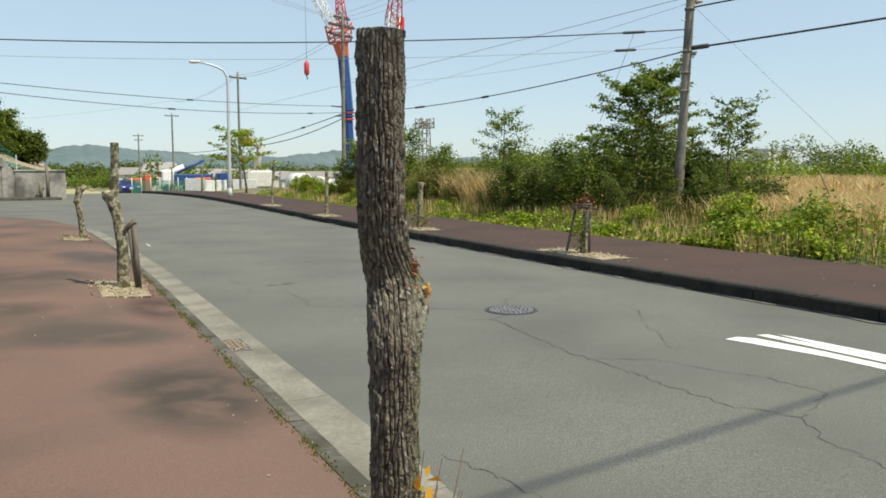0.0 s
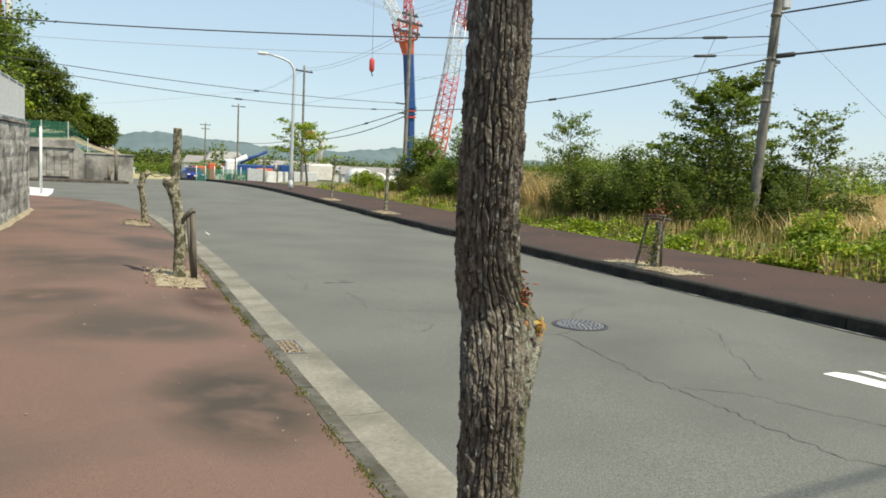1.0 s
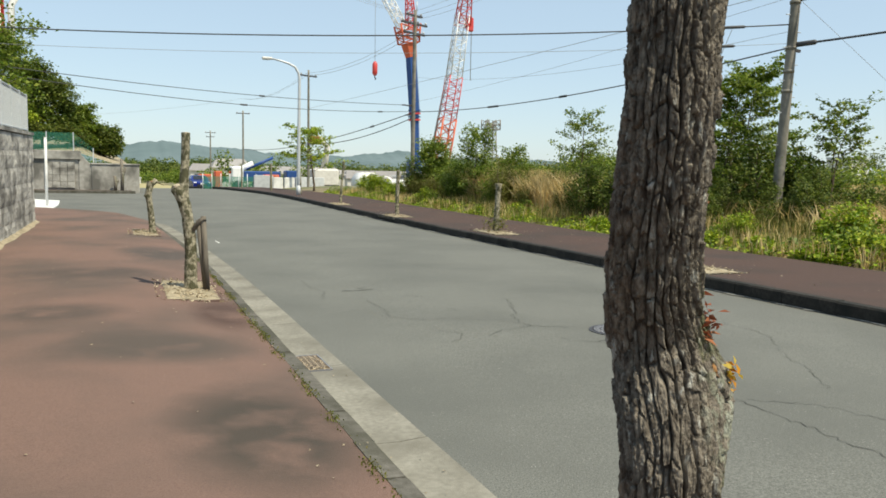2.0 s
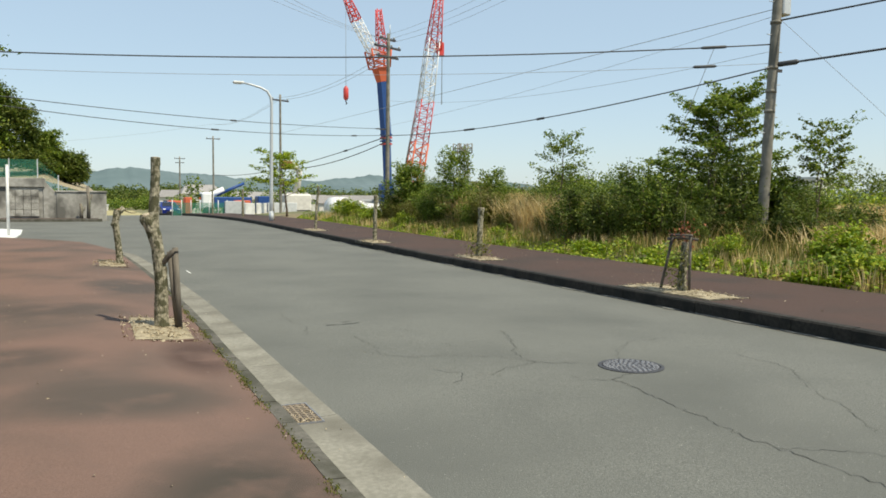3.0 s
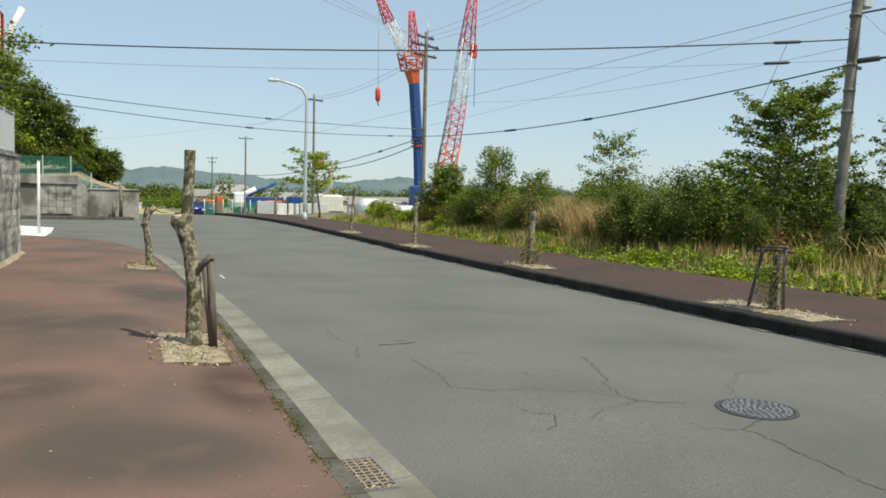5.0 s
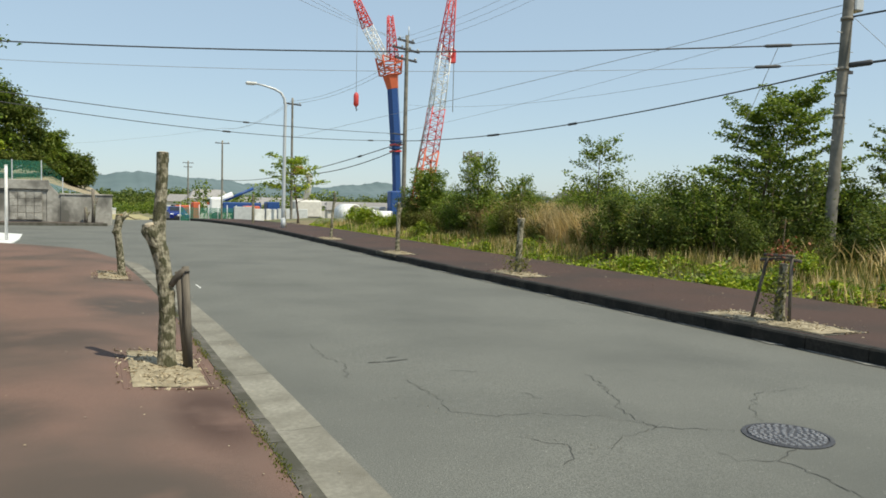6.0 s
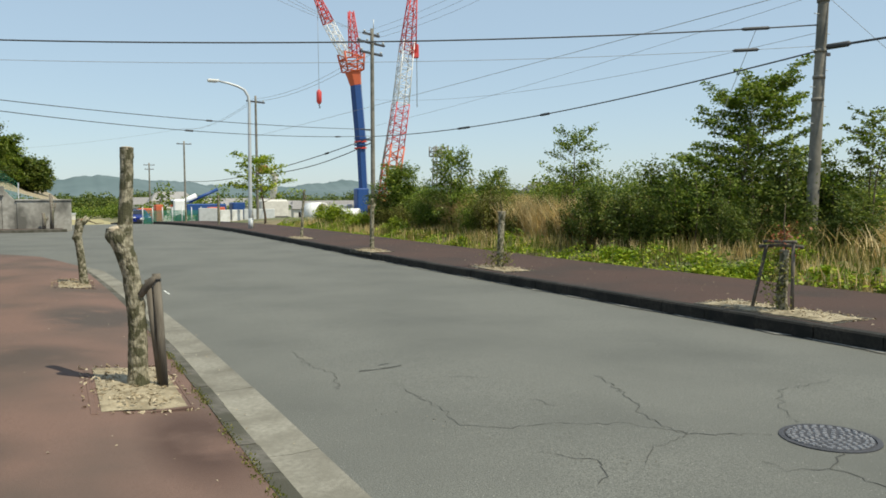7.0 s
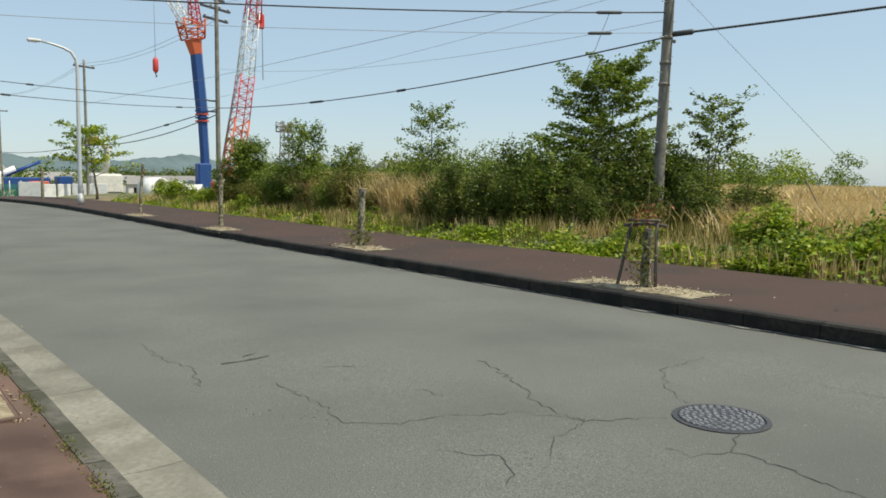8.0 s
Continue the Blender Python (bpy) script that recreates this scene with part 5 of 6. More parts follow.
xy, rng1 = scatter(52000, 41, 10.4, 15.5, -8, 44, weed_keep)
hz = np.array([lot(x, y) + weed_height(x, y) * rng1.uniform(0.05, 1.0) ** 0.6 for x, y in xy])
ob = leaf_mesh("low_weeds", np.column_stack([xy, hz]), 0.095, L_BRIGHT, rng1, None, 0.9, 0.7)
tagged(ob, "bright green low weeds and vines along the pavement", "weeds", "", "stuff")
xy, rng1 = scatter(16000, 43, 10.5, 15.5, -8, 44, lambda x, y: weed_keep(x - 0.5, y) * 0.9)
hz = np.array([lot(x, y) + 1.25 * weed_height(x, y) * rng1.uniform(0.1, 1.0) for x, y in xy])
tagged(leaf_mesh("mixed_undergrowth", np.column_stack([xy, hz]), 0.10, L_GREEN, rng1, None, 0.6, 0.6), "darker green undergrowth behind the weeds", "weeds", "", "stuff")


def blades(name, xy, rng, hmin, hmax, width, material, zf, label, lean=0.35):
    n = len(xy)
    z = np.array([zf(x, y) for x, y in xy])
    h = rng.uniform(hmin, hmax, n)
    a = rng.uniform(0, 2 * math.pi, n)
    b = rng.uniform(0, 2 * math.pi, n)
    l = h * rng.uniform(0.05, lean, n)
    v = np.empty((n, 4, 3))
    base = np.column_stack([xy, z])
    wv = np.column_stack([np.cos(a), np.sin(a), np.zeros(n)]) * width
    top = base + np.column_stack([np.cos(b) * l, np.sin(b) * l, h])
    mid = base + np.column_stack([np.cos(b) * l * 0.35, np.sin(b) * l * 0.35, h * 0.6])
    v[:, 0], v[:, 1], v[:, 2], v[:, 3] = base - wv * 0.5, mid + wv * 0.7, top, mid - wv * 0.7
    return tagged(quad_mesh(name, v.reshape(-1, 3), material), label, "grass", "", "stuff")


def dry_keep(x, y):
    k = S((x - 13.6 + 0.9 * S((7 - y) / 4)) / 2.0) * (0.5 + 0.5 * S(0.6 + 1.2 * noise.noise((x * 0.25, y * 0.25, 6.0))))
    return k * (1.0 if x < 30 else 0.55)


xy, rng1 = scatter(150000, 51, 12.5, 34, -10, 24, dry_keep)
blades("dry_grass", xy, rng1, 0.35, 0.95, 0.02, L_DRY, lot, "tall dry straw-coloured grass on the vacant lot", 1.1)
xy, rng1 = scatter(110000, 52, 14, 80, -12, 75, lambda x, y: 1.0 if (x > 30 or y > 20) and (y < 34 or x + 1.4 > 0.43 * (y + 2.4)) else 0.0)
blades("dry_grass", xy, rng1, 0.6, 1.25, 0.07, L_DRY, lot, "tall dry straw-coloured grass on the vacant lot", 1.0)
xy, rng1 = scatter(9000, 53, 10.7, 13.8, -6, 42, lambda x, y: S(0.4 + 1.5 * noise.noise((x * 0.5, y * 0.5, 12.0))))
blades("dry_grass", xy, rng1, 0.15, 0.6, 0.014, L_DRY, lot, "patchy dry grass among the weeds")
xy, rng1 = scatter(26000, 55, 12.9, 19, 14, 44, lambda x, y: (y < 34 or x + 1.4 > 0.43 * (y + 2.4)) * S(0.55 + 1.4 * noise.noise((x * 0.35, y * 0.35, 31.0))))
blades("dry_grass", xy, rng1, 0.7, 1.75, 0.022, L_DRY, lot, "tall dry grass between the bushes", 0.7)
xy, rng1 = scatter(5000, 54, 10.8, 16, -6, 42, lambda x, y: S(0.3 + 1.5 * noise.noise((x * 0.6, y * 0.6, 22.0))))
blades("green_grass", xy, rng1, 0.3, 0.8, 0.014, L_OLIVE, lot, "green grass tufts among the weeds")

# dead brown stalks standing under the bushes
M_STALK = leaf_mat("dead_stalks", (0.045, 0.033, 0.016), (0.09, 0.068, 0.034), (0.24, 0.18, 0.09), 0.1)
xy, rng1 = scatter(3200, 56, 13.0, 17.5, 10.5, 30, lambda x, y: S(0.5 + 1.3 * noise.noise((x * 0.5, y * 0.4, 41.0))))
blades("dead_stalks", xy, rng1, 0.5, 1.35, 0.013, M_STALK, lot, "dead brown upright stalks under the bushes", 0.25)

# fallen leaves and litter on the pavements and in the gutter
xy, rng1 = scatter(260, 71, -3.6, 0.15, -6, 16, lambda x, y: 1.0 if x > -0.7 else 0.25)
hz = np.array([(pave(x, y) if x < -0.41 else grade(y) + 0.012 + 0.11 * S((-0.2 - x) / 0.08)) + 0.008 for x, y in xy])
tagged(leaf_mesh("fallen_leaves", np.column_stack([xy, hz]), 0.022, L_LITTER, rng1, None, 4.0, 0.6), "small dry leaves lying on the pavement", "leaves", "", "stuff")
gx = np.random.default_rng(73)
u = gx.uniform(0, 1, 110)
gp = np.column_stack([0.95 + 1.0 * u + gx.normal(0, 0.09, 110), 2.75 - 2.2 * u + gx.normal(0, 0.09, 110), np.full(110, 0.012)])
tagged(leaf_mesh("road_grit", gp, 0.012, M_GUTTER, gx, None, 1.0, 0.8), "pale loose grit scattered on the road", "grit", "", "stuff")
xy, rng1 = scatter(300, 72, 6.7, 10.7, -4, 30, lambda x, y: 1.0 if x < 7.05 else 0.3)
hz = np.array([(fpave(x, y) + 0.012 if x > 7.02 else grade(y) + 0.012) for x, y in xy])
tagged(leaf_mesh("fallen_leaves", np.column_stack([xy, hz]), 0.035, L_LITTER, rng1, None, 4.0, 0.6), "small dry leaves along the far kerb", "leaves", "", "stuff")

# moss and grass in the joint behind the near kerb
xy, rng1 = scatter(2300, 61, -0.53, -0.40, -7, 9, lambda x, y: (0.06 + S((noise.noise((0, y * 1.6, 5.0)) + 0.12) * 3)) * S(1 - abs(x + 0.455) / 0.07))
xy[:, 0] += np.array([left_edge(y) + 0.29 for y in xy[:, 1]])
blades("joint_grass", xy, rng1, 0.006, 0.026, 0.009, L_OLIVE, lambda x, y: pave(x, y) - 0.002, "short grass and moss in the kerb joint", 0.8)

# leaning boards in the dry grass
M_BOARD = mat("yellow_timber", (0.52, 0.36, 0.13), (0.62, 0.46, 0.20), 12, 0.8, 0.2, 40)
M_BOARD_GREY = mat("weathered_timber", (0.12, 0.09, 0.055), (0.22, 0.165, 0.10), 12, 0.9, 0.3, 40)
for (a, b, m_, lab) in (((15.00, 5.14, 0.56), (15.00, 5.67, 1.20), M_BOARD, "bare yellowish timber board leaning in dry grass"), ((19.2, 7.44, 1.15), (19.2, 7.83, 1.87), M_BOARD_GREY, "weathered dark timber board leaning in dry grass")):
    a, b = Vector(a), Vector(b)
    lo = a - (b - a) * (1.3 if m_ == M_BOARD_GREY else 0.35)
    ob = thing("timber_board", lo.x, lo.y, lo.z, lab, "board", "leaning boards")
    d = b - lo
    bd = part("plank", boxed(-0.035, 0.035, -0.012, 0.012, 0, d.length, 0.003), m_, ob)
    bd.matrix_basis = d.to_track_quat("Z", "Y").to_matrix().to_4x4()

# big trees left, behind the wall and on the abutment
for (x, y, z, h, seed, leaf, lab) in [(-7.0, 21.2, 0.2, 7.6, 201, L_GREEN, "bright green broadleaf tree behind the wall"),
                                      (-9.0, 50.5, 3.0, 7.2, 202, L_GREEN, "tall dark green tree on the abutment"),
                                      (-6.6, 51.5, 3.0, 5.2, 203, L_DARK, "dark green tree on the abutment"),
                                      (-4.6, 53.0, 3.0, 3.0, 204, L_GREEN, "small green tree on the soil ramp"),
                                      (-2.9, 53.5, 2.6, 1.9, 205, L_DARK, "low dark bush-like tree on the soil ramp"),
                                      (-11.5, 49.0, 3.0, 8.6, 206, L_BRIGHT, "tall light green tree on the abutment")]:
    sapling("broadleaf_tree", lab, "tree", x, y, z, h, 0.16, 34, leaf, 0.15 if seed == 201 else 0.19, 330, seed, "embankment trees", (0, 0), 0.85, 0.7, 0.4 if seed == 201 else 0.1, 0.95 if h > 4 else 0.7, 0.7)
# stumps in front of the abutment
for (x, h) in ((-1.75, 1.95), (-2.15, 0.9)):
    ob = thing("pruned_tree", x, 45.0, grade(45) + 0.16, "dark pruned stump before the abutment", "tree trunk", "street trees")
    tube("trunk", [(0, 0, -0.05), (0.03, 0, h * 0.5), (-0.02, 0, h)], [0.11, 0.1, 0.09], M_BARK, ob, 10)
    tube("limb", [(0.02, 0, h * 0.4), (0.18, 0, h * 0.62), (0.22, 0, h * 0.75)], [0.06, 0.05, 0.04], M_BARK, ob, 8)

# ---- cranes and building site ----
def lattice(p0, p1, w0, w1, n, r):
    """Four chords and zigzag bracing between two points."""
    a, b = Vector(p0), Vector(p1)
    d = (b - a).normalized()
    sx = d.cross(Vector((0, 1, 0))).normalized()
    sy = d.cross(sx).normalized()

    def corner(k, i):
        u = i / n
        w = (w0 + (w1 - w0) * u) / 2
        cx, cy = ((-1, -1), (1, -1), (1, 1), (-1, 1))[k]
        return a.lerp(b, u) + sx * cx * w + sy * cy * w
    pcs = []
    for k in range(4):
        pcs.append(tube_data([corner(k, 0), corner(k, n)], r, 5))
        for i in range(n):
            e = (k + 1) % 4
            pcs.append(tube_data([corner(k, i), corner(e, i + 1)] if i % 2 else [corner(e, i), corner(k, i + 1)], r * 0.6, 4))
            pcs.append(tube_data([corner(k, i), corner(e, i)], r * 0.55, 4))
    return pcs


c1 = thing("mobile_crane", 75.8, 200, -3.0, "large mobile crane with a blue boom and red-white lattice jib", "crane", "cranes")
part("chassis", boxed(-5, 5, -1.6, 1.6, 0.9, 2.6, 0.2), M_BLUE, c1)
part("cab", boxed(-2.2, 1.4, -1.6, 1.6, 2.6, 9.4, 0.3), M_BLUE, c1)
for i in range(5):
    tube("wheel", [(-4 + 2 * i, -1.7, 0.85), (-4 + 2 * i, -1.2, 0.85)], 0.85, M_RUBBER, c1, 14)


def boom_box(name, p0, p1, w0, w1, material):
    v, f = tube_data([p0, p1], [w0 * 0.66, w1 * 0.66], 6)
    return mesh_ob(name, v, f, material, c1)


boom_box("boom_section", (0.2, 0, 8.5), (-0.4, 0, 22.5), 2.0, 2.0, M_BLUE)
boom_box("boom_section", (-0.4, 0, 22.5), (-1.7, 0, 38.2), 2.5, 2.5, M_BLUE)
for k in range(4):
    boom_box("boom_band", (-0.4 - 0.03, 0, 20.5 + k * 0.9), (-0.45, 0, 20.9 + k * 0.9), 2.9, 2.9, M_BLUE if k % 2 else M_RED_PAINT)
boom_box("boom_head", (-1.7, 0, 38.2), (-2.5, 0, 42.0), 2.6, 3.6, M_ORANGE)
joined("head_bracing", lattice((-2.5, 0, 42.0), (-3.0, 0, 47.0), 4.6, 5.8, 3, 0.28), M_ORANGE, c1)
joined("jib", lattice((-4.2, 0, 45.8), (-9.5, 0, 54.6), 2.2, 2.4, 7, 0.15), M_CRANE_WHITE, c1, "white lattice jib")
joined("jib_tip", lattice((-9.5, 0, 54.6), (-12.8, 0, 61.6), 2.4, 1.3, 6, 0.17), M_RED_PAINT, c1, "red lattice jib tip")
joined("mast", lattice((-1.8, 0, 46.0), (-2.9, 0, 58.4), 2.6, 1.2, 9, 0.16), M_RED_PAINT, c1, "red lattice mast")
tube("hoist_rope", [(-12.5, 0, 60.5), (-12.4, 0, 36.2)], 0.06, M_CABLE_THIN, c1, 4)
hk = tube("hook_block", [(-12.4, 0, 32.4), (-12.4, 0, 33.0), (-12.4, 0, 35.6), (-12.4, 0, 36.3)], [0.35, 0.75, 0.75, 0.3], M_RED_PAINT, c1, 10, "red hook block")
tube("hook", [(-12.4, 0, 32.5), (-12.4, 0, 31.9), (-12.1, 0, 31.6), (-12.4, 0, 31.3)], 0.16, M_IRON, c1, 6)
tube("stay_rope", [(1.2, 0, 9.0), (-0.2, 0, 43.0)], 0.06, M_CABLE_THIN, c1, 4)

c2 = thing("crawler_crane", 67.0, 160, -3.0, "crawler crane with an orange, red and white lattice boom", "crane", "cranes")
part("crawler_track", boxed(-4, 4, -3.4, -2.2, 0, 1.6, 0.3), M_RUBBER, c2)
part("crawler_track", boxed(-4, 4, 2.2, 3.4, 0, 1.6, 0.3), M_RUBBER, c2)
part("house", boxed(-4.5, 3.5, -2.2, 2.2, 1.6, 4.6, 0.2), M_ORANGE, c2)
joined("boom_foot", lattice((-0.6, 0, 4.4), (1.7, 0, 18.2), 3.2, 3.3, 6, 0.2), M_ORANGE, c2, "orange lattice foot section")
joined("boom_lower", lattice((1.7, 0, 18.2), (3.2, 0, 28.0), 3.2, 3.1, 6, 0.12), M_RED_PAINT, c2, "red lattice section")
joined("boom_middle", lattice((3.2, 0, 28.0), (5.0, 0, 42.5), 2.9, 2.6, 7, 0.13), M_CRANE_WHITE, c2, "white lattice section")
joined("boom_top", lattice((5.0, 0, 40.0), (6.6, 0, 54.0), 3.0, 1.4, 7, 0.15), M_RED_PAINT, c2, "red lattice top section")
part("sheave_block", boxed(6.2, 7.8, -0.5, 0.5, 38.8, 42.0, 0.2), M_RED_PAINT, c2)
tube("fall_rope", [(7.4, 0, 53), (7.4, 0, 27.5)], 0.09, M_CABLE_THIN, c2, 4)
for dx in (-1.2, -0.7, -0.2):
    tube("pendant_rope", [(-3.2, 0, 6), (4.6 + dx, 0, 40)], 0.07, M_CABLE_THIN, c2, 4)

fence = thing("site_fence", 0, 62, grade(62), "green mesh building-site fence past the crest", "fence")
for i in range(7):
    x = 4.6 + 0.75 * i
    tube("post", [(x, 0, -0.4), (x, 0, 1.35)], 0.035, M_GALV, fence, 6)
v = []
for k in range(90):
    x = 4.6 + 0.05 * k
    v += [(x, 0, 0.0), (x + 0.03, 0, 0.0), (x + 0.03, 0, 1.1), (x, 0, 1.1)]
tagged(quad_mesh("net", v, M_NET, fence), kind="stuff")
for (x0, x1, z1, m_, lab) in [(8.9, 10.6, 1.35, M_TIN, "grey steel site barrier panel"), (10.6, 11.45, 1.2, M_WHITE, "white site barrier panel"), (11.6, 12.5, 1.2, M_WHITE, "white site barrier panel"), (12.6, 15.2, 1.25, M_TIN, "grey steel site barrier panel")]:
    ob = thing("barrier_panel", (x0 + x1) / 2, 62, grade(62) - 0.1, lab, "barrier", "site barriers")
    w = (x1 - x0) / 2
    part("panel", boxed(-w, w, -0.12, 0.12, 0, z1, 0.03), m_, ob)
    part("foot", boxed(-w * 0.8, w * 0.8, -0.25, 0.25, -0.25, 0.08, 0.02), m_, ob)
truck = thing("crane_truck", 13.6, 84, grade(78), "small blue and white crane truck on the building site", "truck")
part("bed", boxed(-2.6, 1.6, -1.1, 1.1, 0.9, 2.1, 0.1), M_BLUE, truck)
part("cab", boxed(-4.0, -2.6, -1.1, 1.1, 0.7, 2.6, 0.2), M_CRANE_WHITE, truck)
part("windscreen", boxed(-4.03, -3.4, -0.95, 0.95, 1.75, 2.45, 0.03), M_GLASS_DARK, truck)
tube("boom", [(-2.2, 0, 2.3), (0.9, 0, 3.7)], 0.17, M_BLUE, truck, 8)
tube("boom_tip", [(-3.4, 0, 2.0), (-1.4, 0, 3.0)], 0.3, M_CRANE_WHITE, truck, 8)
for x in (-3.3, -1.2, 0.6):
    tube("wheel", [(x, -1.15, 0.5), (x, -0.8, 0.5)], 0.5, M_RUBBER, truck, 12)
for (x, y, w, h, m_, lab) in [(13.9, 82, 1.6, 0.9, M_ORANGE, "orange steel site storage container"), (7.4, 90, 1.5, 1.2, M_ORANGE, "orange site machine body"), (8.9, 90, 0.8, 1.6, M_ORANGE, "orange site machine cab"), (16.6, 84, 1.4, 1.5, M_BLUE, "blue steel site storage container")]:
    ob = thing("site_container", x, y, grade(y), lab, "container", "site containers")
    part("body", boxed(-w / 2, w / 2, -1, 1, 0.1, h + 1.0, 0.08), m_, ob)
    part("skid", boxed(-w / 2, w / 2, -0.9, 0.9, -0.2, 0.12), M_IRON, ob)
hut = thing("excavator", 19.6, 80, grade(80), "beige raised excavator arm over the site", "excavator")
part("body", boxed(-1.5, 1.5, -1.2, 1.2, 0.6, 2.6, 0.2), M_HOUSE, hut)
tube("arm", [(0, 0, 2.4), (0.4, 0, 5.2), (-0.9, 0, 6.3)], [0.4, 0.35, 0.3], M_HOUSE, hut, 8)
part("bucket", boxed(-1.7, -0.5, -0.6, 0.6, 5.4, 6.3, 0.15), M_ROT, hut)
part("track", boxed(-1.7, 1.7, -1.4, 1.4, -0.1, 0.7, 0.2), M_RUBBER, hut)


def big_pipe(x, y, r, rz):
    ob = thing("concrete_pipe", x, y, grade(y) + r - 0.1, "large pale concrete pipe section lying on the site", "pipe", "site pipes", rz)
    vs, fs, N = [], [], 28
    for (q, yy) in ((r, -1.2), (r, 1.2), (r * 0.86, 1.2), (r * 0.86, -1.2)):
        vs += [(q * math.cos(2 * math.pi * k / N), yy, q * math.sin(2 * math.pi * k / N)) for k in range(N)]
    for j in range(4):
        fs += [(j * N + k, j * N + (k + 1) % N, ((j + 1) % 4) * N + (k + 1) % N, ((j + 1) % 4) * N + k) for k in range(N)]
    mesh_ob("shell", vs, fs, M_WHITE, ob, "", True)


big_pipe(27.6, 90, 1.45, 30)
big_pipe(30.4, 90.5, 1.25, -25)
big_pipe(33.0, 92.0, 1.1, 60)


# far low buildings in the valley
def building(x, y, w, d, h, z, label, roof_h=1.4, flat=False):
    ob = thing("house", x, y, z, label, "building", "valley buildings")
    part("wall", boxed(-w / 2, w / 2, -d / 2, d / 2, -0.5, h), M_HOUSE, ob)
    if flat:
        part("roof", boxed(-w / 2 - 0.2, w / 2 + 0.2, -d / 2 - 0.2, d / 2 + 0.2, h, h + 0.5), M_TIN, ob)
    else:
        bm = bmesh.new()
        e = 0.5
        vs = [bm.verts.new(v) for v in [(-w / 2 - e, -d / 2 - e, h), (w / 2 + e, -d / 2 - e, h), (w / 2 + e, d / 2 + e, h), (-w / 2 - e, d / 2 + e, h), (-w / 2 + 1, 0, h + roof_h), (w / 2 - 1, 0, h + roof_h)]]
        for f in ((0, 1, 5, 4), (2, 3, 4, 5), (1, 2, 5), (3, 0, 4), (3, 2, 1, 0)):
            bm.faces.new([vs[i] for i in f])
        part("roof", bm, M_ROOF, ob)
    n = max(2, int(w / 3.5))
    for i in range(n):
        x0 = -w / 2 + w * (i + 0.3) / n
        part("window", boxed(x0, x0 + w * 0.35 / n, -d / 2 - 0.06, -d / 2 + 0.05, h * 0.45, h * 0.8), M_GLASS_DARK, ob)


rb = random.Random(19)
for i in range(34):
    y = rb.uniform(170, 420)
    x = y * rb.uniform(0.10, 0.36) + rb.uniform(-6, 6)
    building(x, y, rb.uniform(8, 20), rb.uniform(7, 10), rb.uniform(3.2, 5.6), lot(x, y), "low pale house in the valley", rb.uniform(1.2, 2.2), rb.random() < 0.35)
building(63.5, 92, 5.5, 5, 4.4, -1.3, "house with a grey tiled hip roof beyond the lot", 1.9)
building(152, 120, 6, 6, 8.6, -1.2, "pale tall block beyond the woods", flat=True)
building(-9, 300, 26, 8, 2.2, -3.4, "long low pale shed in the fields", flat=True)

tw = thing("lattice_tower", 86, 172, -3.0, "distant steel lattice tower", "tower")
joined("tower", lattice((0, 0, 0), (0, 0, 19.5), 3.0, 1.9, 10, 0.14), M_GREYPOLE, tw)
joined("platform", lattice((0, 0, 17.0), (0, 0, 19.5), 3.6, 3.6, 2, 0.16), M_GREYPOLE, tw)

# roadside sign far left, above the trees
sg = thing("pylon_sign", -11.6, 70, 0.0, "tall red and white roadside pylon sign with a forked white post", "sign")
part("board", boxed(-1.3, 0.7, -0.25, 0.25, 11.5, 17.2, 0.5), M_RED_PAINT, sg)
part("panel", boxed(-1.1, 0.5, -0.30, -0.24, 11.7, 16.7, 0.02), M_WHITE, sg, "white sign face")
for i in range(6):
    part("bar", boxed(-0.8, 0.2, -0.34, -0.295, 12.0 + 0.78 * i, 12.4 + 0.78 * i), M_RED_PAINT, sg, "red bar in place of writing")
tube("post", [(1.25, 0, -0.5), (1.25, 0, 15.6), (2.1, 0, 17.4)], 0.28, M_WHITE, sg, 10)
tube("post", [(-0.3, 0, -0.5), (-0.3, 0, 12)], 0.35, M_WHITE, sg, 10)

# woods and fields in the valley
tagged(mesh_ob("far_field", [(-30, 140, -2.85), (26, 140, -2.85), (40, 300, -3.0), (-60, 300, -3.0)], [(0, 1, 2, 3)], M_FIELD), "pale mown fields in the valley", "field", "", "structure")


def woods(name, label, spots, leaf, size, per, seed):
    nr = np.random.default_rng(seed)
    cen, rad = [], []
    for (x, y, w, h) in spots:
        for k in range(14):
            a = nr.uniform(0, 6.28)
            r = w * 0.5 * math.sqrt(nr.uniform(0, 1))
            cen.append((x + r * math.cos(a), y + r * math.sin(a) * 0.6, lot(x, y) + h * nr.uniform(0.2, 0.88) * (1 - 0.35 * (2 * r / w) ** 2)))
            rad.append(w * nr.uniform(0.12, 0.22))
    pts = clump_points(nr, cen, rad, per, 0.75)
    return tagged(leaf_mesh(name, pts, size, leaf, nr), label, "woods", "", "stuff")


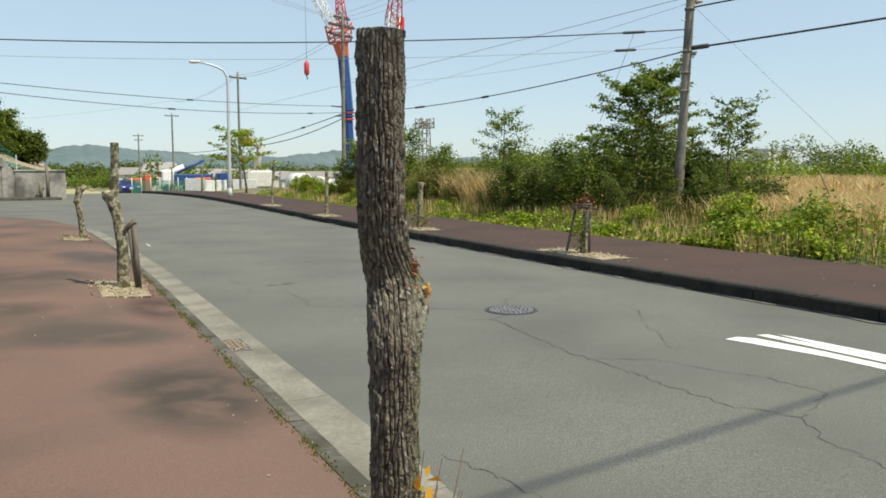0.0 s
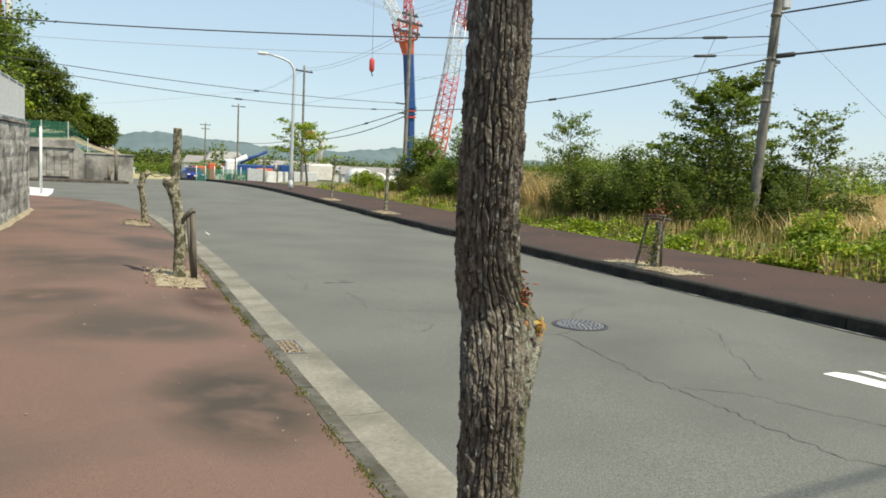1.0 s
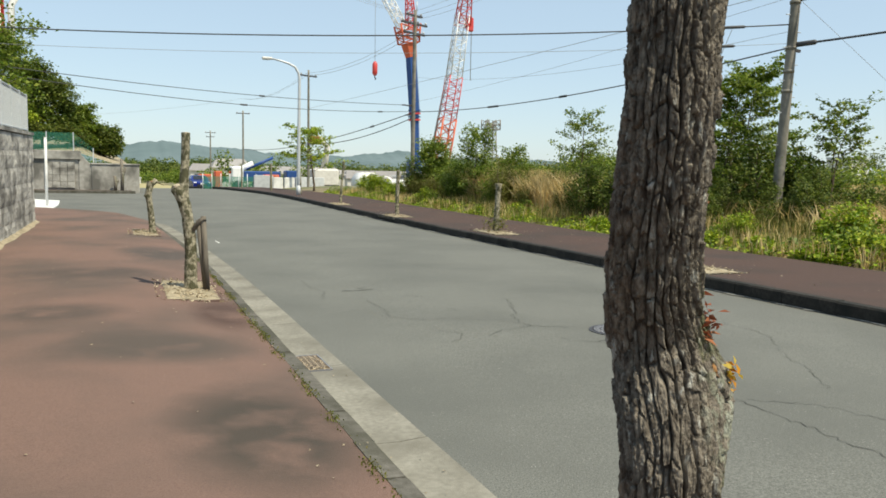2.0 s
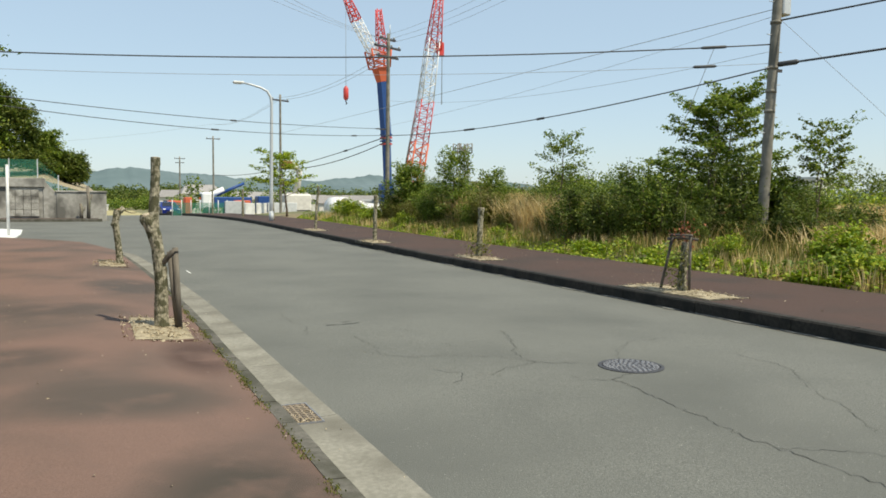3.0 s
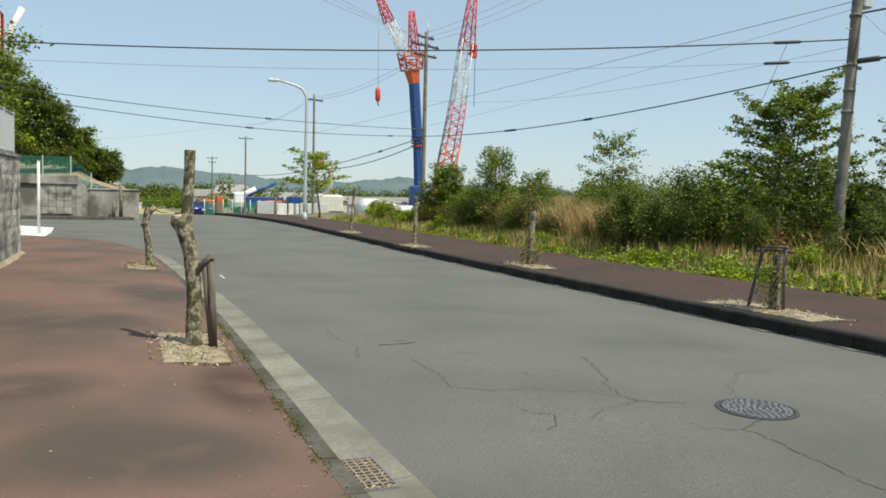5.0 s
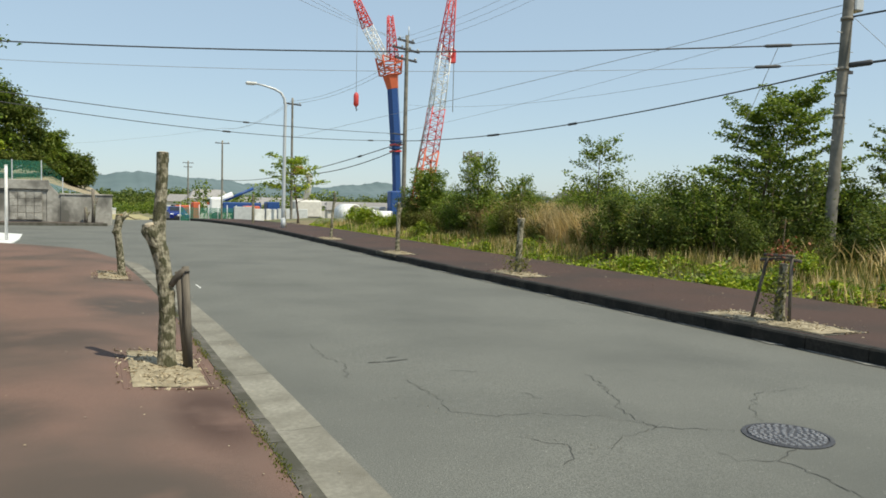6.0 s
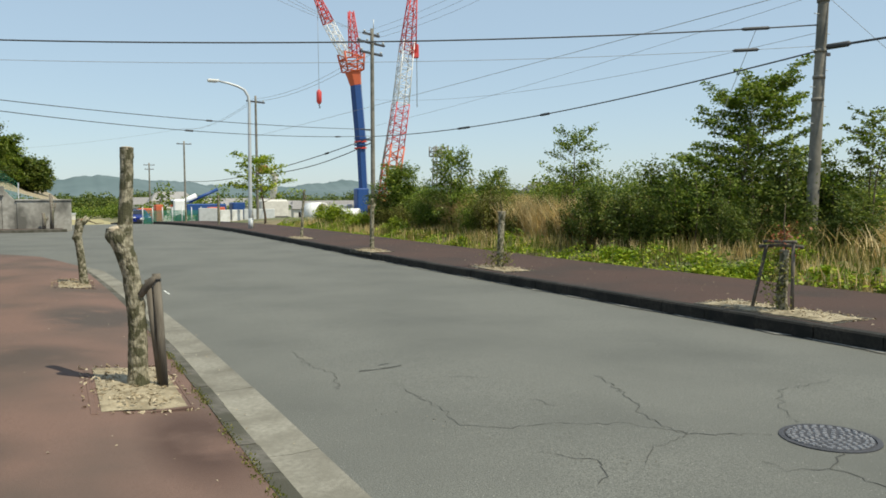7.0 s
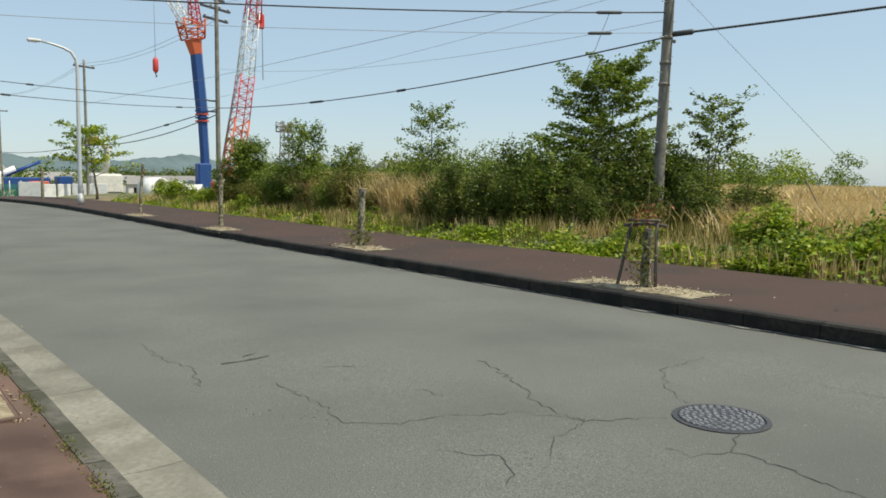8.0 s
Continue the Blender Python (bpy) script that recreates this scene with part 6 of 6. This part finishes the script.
rw = random.Random(5)
woods("far_woods", "green trees past the crest", [(15.2, 125, 9, 8.5), (19, 128, 8, 6.5), (23, 124, 7, 8.0), (27, 128, 7, 8.5), (11, 132, 6, 5.5), (29.5, 118, 6, 7)], L_GREEN, 0.5, 34, 301)
woods("far_woods", "dark round trees at the far edge of the lot", [(66, 45, 7, 5.4), (60, 48, 5, 3.6), (72, 44, 6, 4.2), (80, 50, 9, 4.6), (52, 40, 7, 3.4), (45, 36, 6, 3.0), (90, 46, 10, 4.2)], L_DARK, 0.3, 60, 302)
woods("far_woods", "trees along the far side of the dry lot", [(56, 31, 6, 4.2), (66, 34, 6, 3.2), (72, 30, 4.5, 5.0), (80, 36, 8, 3.4), (50, 34, 6, 3.0), (88, 30, 8, 3.6)], L_GREEN, 0.26, 70, 307)
woods("far_woods", "bright broad tree beyond the dry lot", [(61, 30, 5.5, 4.6), (47, 31, 5, 3.0)], L_BRIGHT, 0.26, 70, 308)
woods("far_woods", "green scrub beyond the dry lot", [(rw.uniform(36, 100), rw.uniform(46, 70), rw.uniform(5, 8), rw.uniform(2.2, 4.0)) for _ in range(30)], L_GREEN, 0.32, 50, 303)
woods("far_woods", "green scrub beyond the dry lot", [(rw.uniform(36, 66), rw.uniform(64, 85), rw.uniform(5, 8), rw.uniform(2.6, 4.4)) for _ in range(22)], L_OLIVE, 0.34, 44, 304)
woods("far_woods", "woods across the valley", [(rw.uniform(-90, 260), rw.uniform(430, 620), rw.uniform(22, 40), rw.uniform(9, 14)) for _ in range(90)], L_DARK, 1.5, 2.6, 305)
woods("far_woods", "trees across the fields", [(rw.uniform(-70, 60), rw.uniform(300, 420), rw.uniform(10, 20), rw.uniform(4, 7)) for _ in range(34)], L_GREEN, 0.9, 7, 306)

# hills on the horizon, the distance haze mixed into their base colour
M_HILL = mat("haze_tinted_forest", (0.085, 0.125, 0.13), (0.115, 0.16, 0.165), 0.02, 1.0, 0.0, coords="World", c3=(0.13, 0.175, 0.185), s3=0.006)


def hill_range(y0, amp, seed, x0, x1, base):
    vs, fs, n = [], [], 700
    for i in range(n):
        x = x0 + (x1 - x0) * i / (n - 1)
        h = amp * (0.72 + 0.42 * noise.noise((x / 260, seed, 0)) + 0.17 * noise.noise((x / 90, seed, 4)) + 0.035 * noise.noise((x / 20, seed, 7)) + 0.03 * noise.noise((x / 8, seed, 2)))
        for k, (dy, q) in enumerate(((-260, 0.0), (-120, 0.55), (-30, 0.92), (0, 1.0), (120, 0.6), (300, 0.0))):
            vs.append((x, y0 + dy + 25 * noise.noise((x / 50, k * 3.1, seed)), base + h * q))
    for i in range(n - 1):
        for k in range(5):
            a = i * 6 + k
            fs.append((a, a + 6, a + 7, a + 1))
    tagged(mesh_ob("backdrop", vs, fs, M_HILL, None, "", True), "wooded hills on the horizon tinted with haze", "hills", "", "structure")


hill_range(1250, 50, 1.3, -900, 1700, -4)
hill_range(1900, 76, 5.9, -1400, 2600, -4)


# ---- blue car at the crest ----
def car(x, y):
    ob = thing("car", x, y, grade(y), "blue low saloon car facing the camera on the road", "car", rz=4)
    prof = [(-2.15, 0.3), (-2.2, 0.62), (-1.9, 0.78), (-0.95, 0.92), (-0.2, 1.34), (0.9, 1.37), (1.75, 1.02), (2.15, 0.95), (2.2, 0.35)]
    vs, fs, n = [], [], len(prof)
    for sx, q in ((-0.86, 0.0), (-0.80, 1.0), (0.80, 1.0), (0.86, 0.0)):
        for (py, pz) in prof:
            k = 1.0 - 0.2 * S((pz - 0.9) / 0.4)
            vs.append((sx * k, py, pz - (0.06 if q == 0 else 0)))
    for j in range(3):
        fs += [(j * n + i, j * n + i + 1, (j + 1) * n + i + 1, (j + 1) * n + i) for i in range(n - 1)]
    fs += [tuple(range(n)), tuple(range(4 * n - 1, 3 * n - 1, -1)), (0, n, n * 2, n * 3), (n - 1, 4 * n - 1, 3 * n - 1, 2 * n - 1)]
    mesh_ob("body", vs, fs, M_CARBLUE, ob)
    mesh_ob("windscreen", [(-0.66, -0.93, 0.95), (0.66, -0.93, 0.95), (0.55, -0.26, 1.33), (-0.55, -0.26, 1.33)], [(0, 1, 2, 3)], M_GLASS_DARK, ob)
    part("grille", boxed(-0.45, 0.45, -2.225, -2.15, 0.32, 0.48, 0.01), M_RUBBER, ob)
    part("number_plate", boxed(-0.17, 0.17, -2.24, -2.2, 0.48, 0.64, 0.005), M_WHITE, ob, "blank white plate")
    for s_ in (-1, 1):
        part("headlight", boxed(s_ * 0.66 - 0.14, s_ * 0.66 + 0.14, -2.17, -2.0, 0.6, 0.72, 0.03), M_CRANE_WHITE, ob)
        part("mirror", boxed(s_ * 0.92 - 0.09, s_ * 0.92 + 0.09, -0.75, -0.62, 0.92, 1.04, 0.03), M_CARBLUE, ob)
        for yy in (-1.35, 1.35):
            tube("wheel", [(s_ * 0.66, yy, 0.31), (s_ * 0.86, yy, 0.31)], 0.31, M_RUBBER, ob, 16)


car(5.2, 73.0)
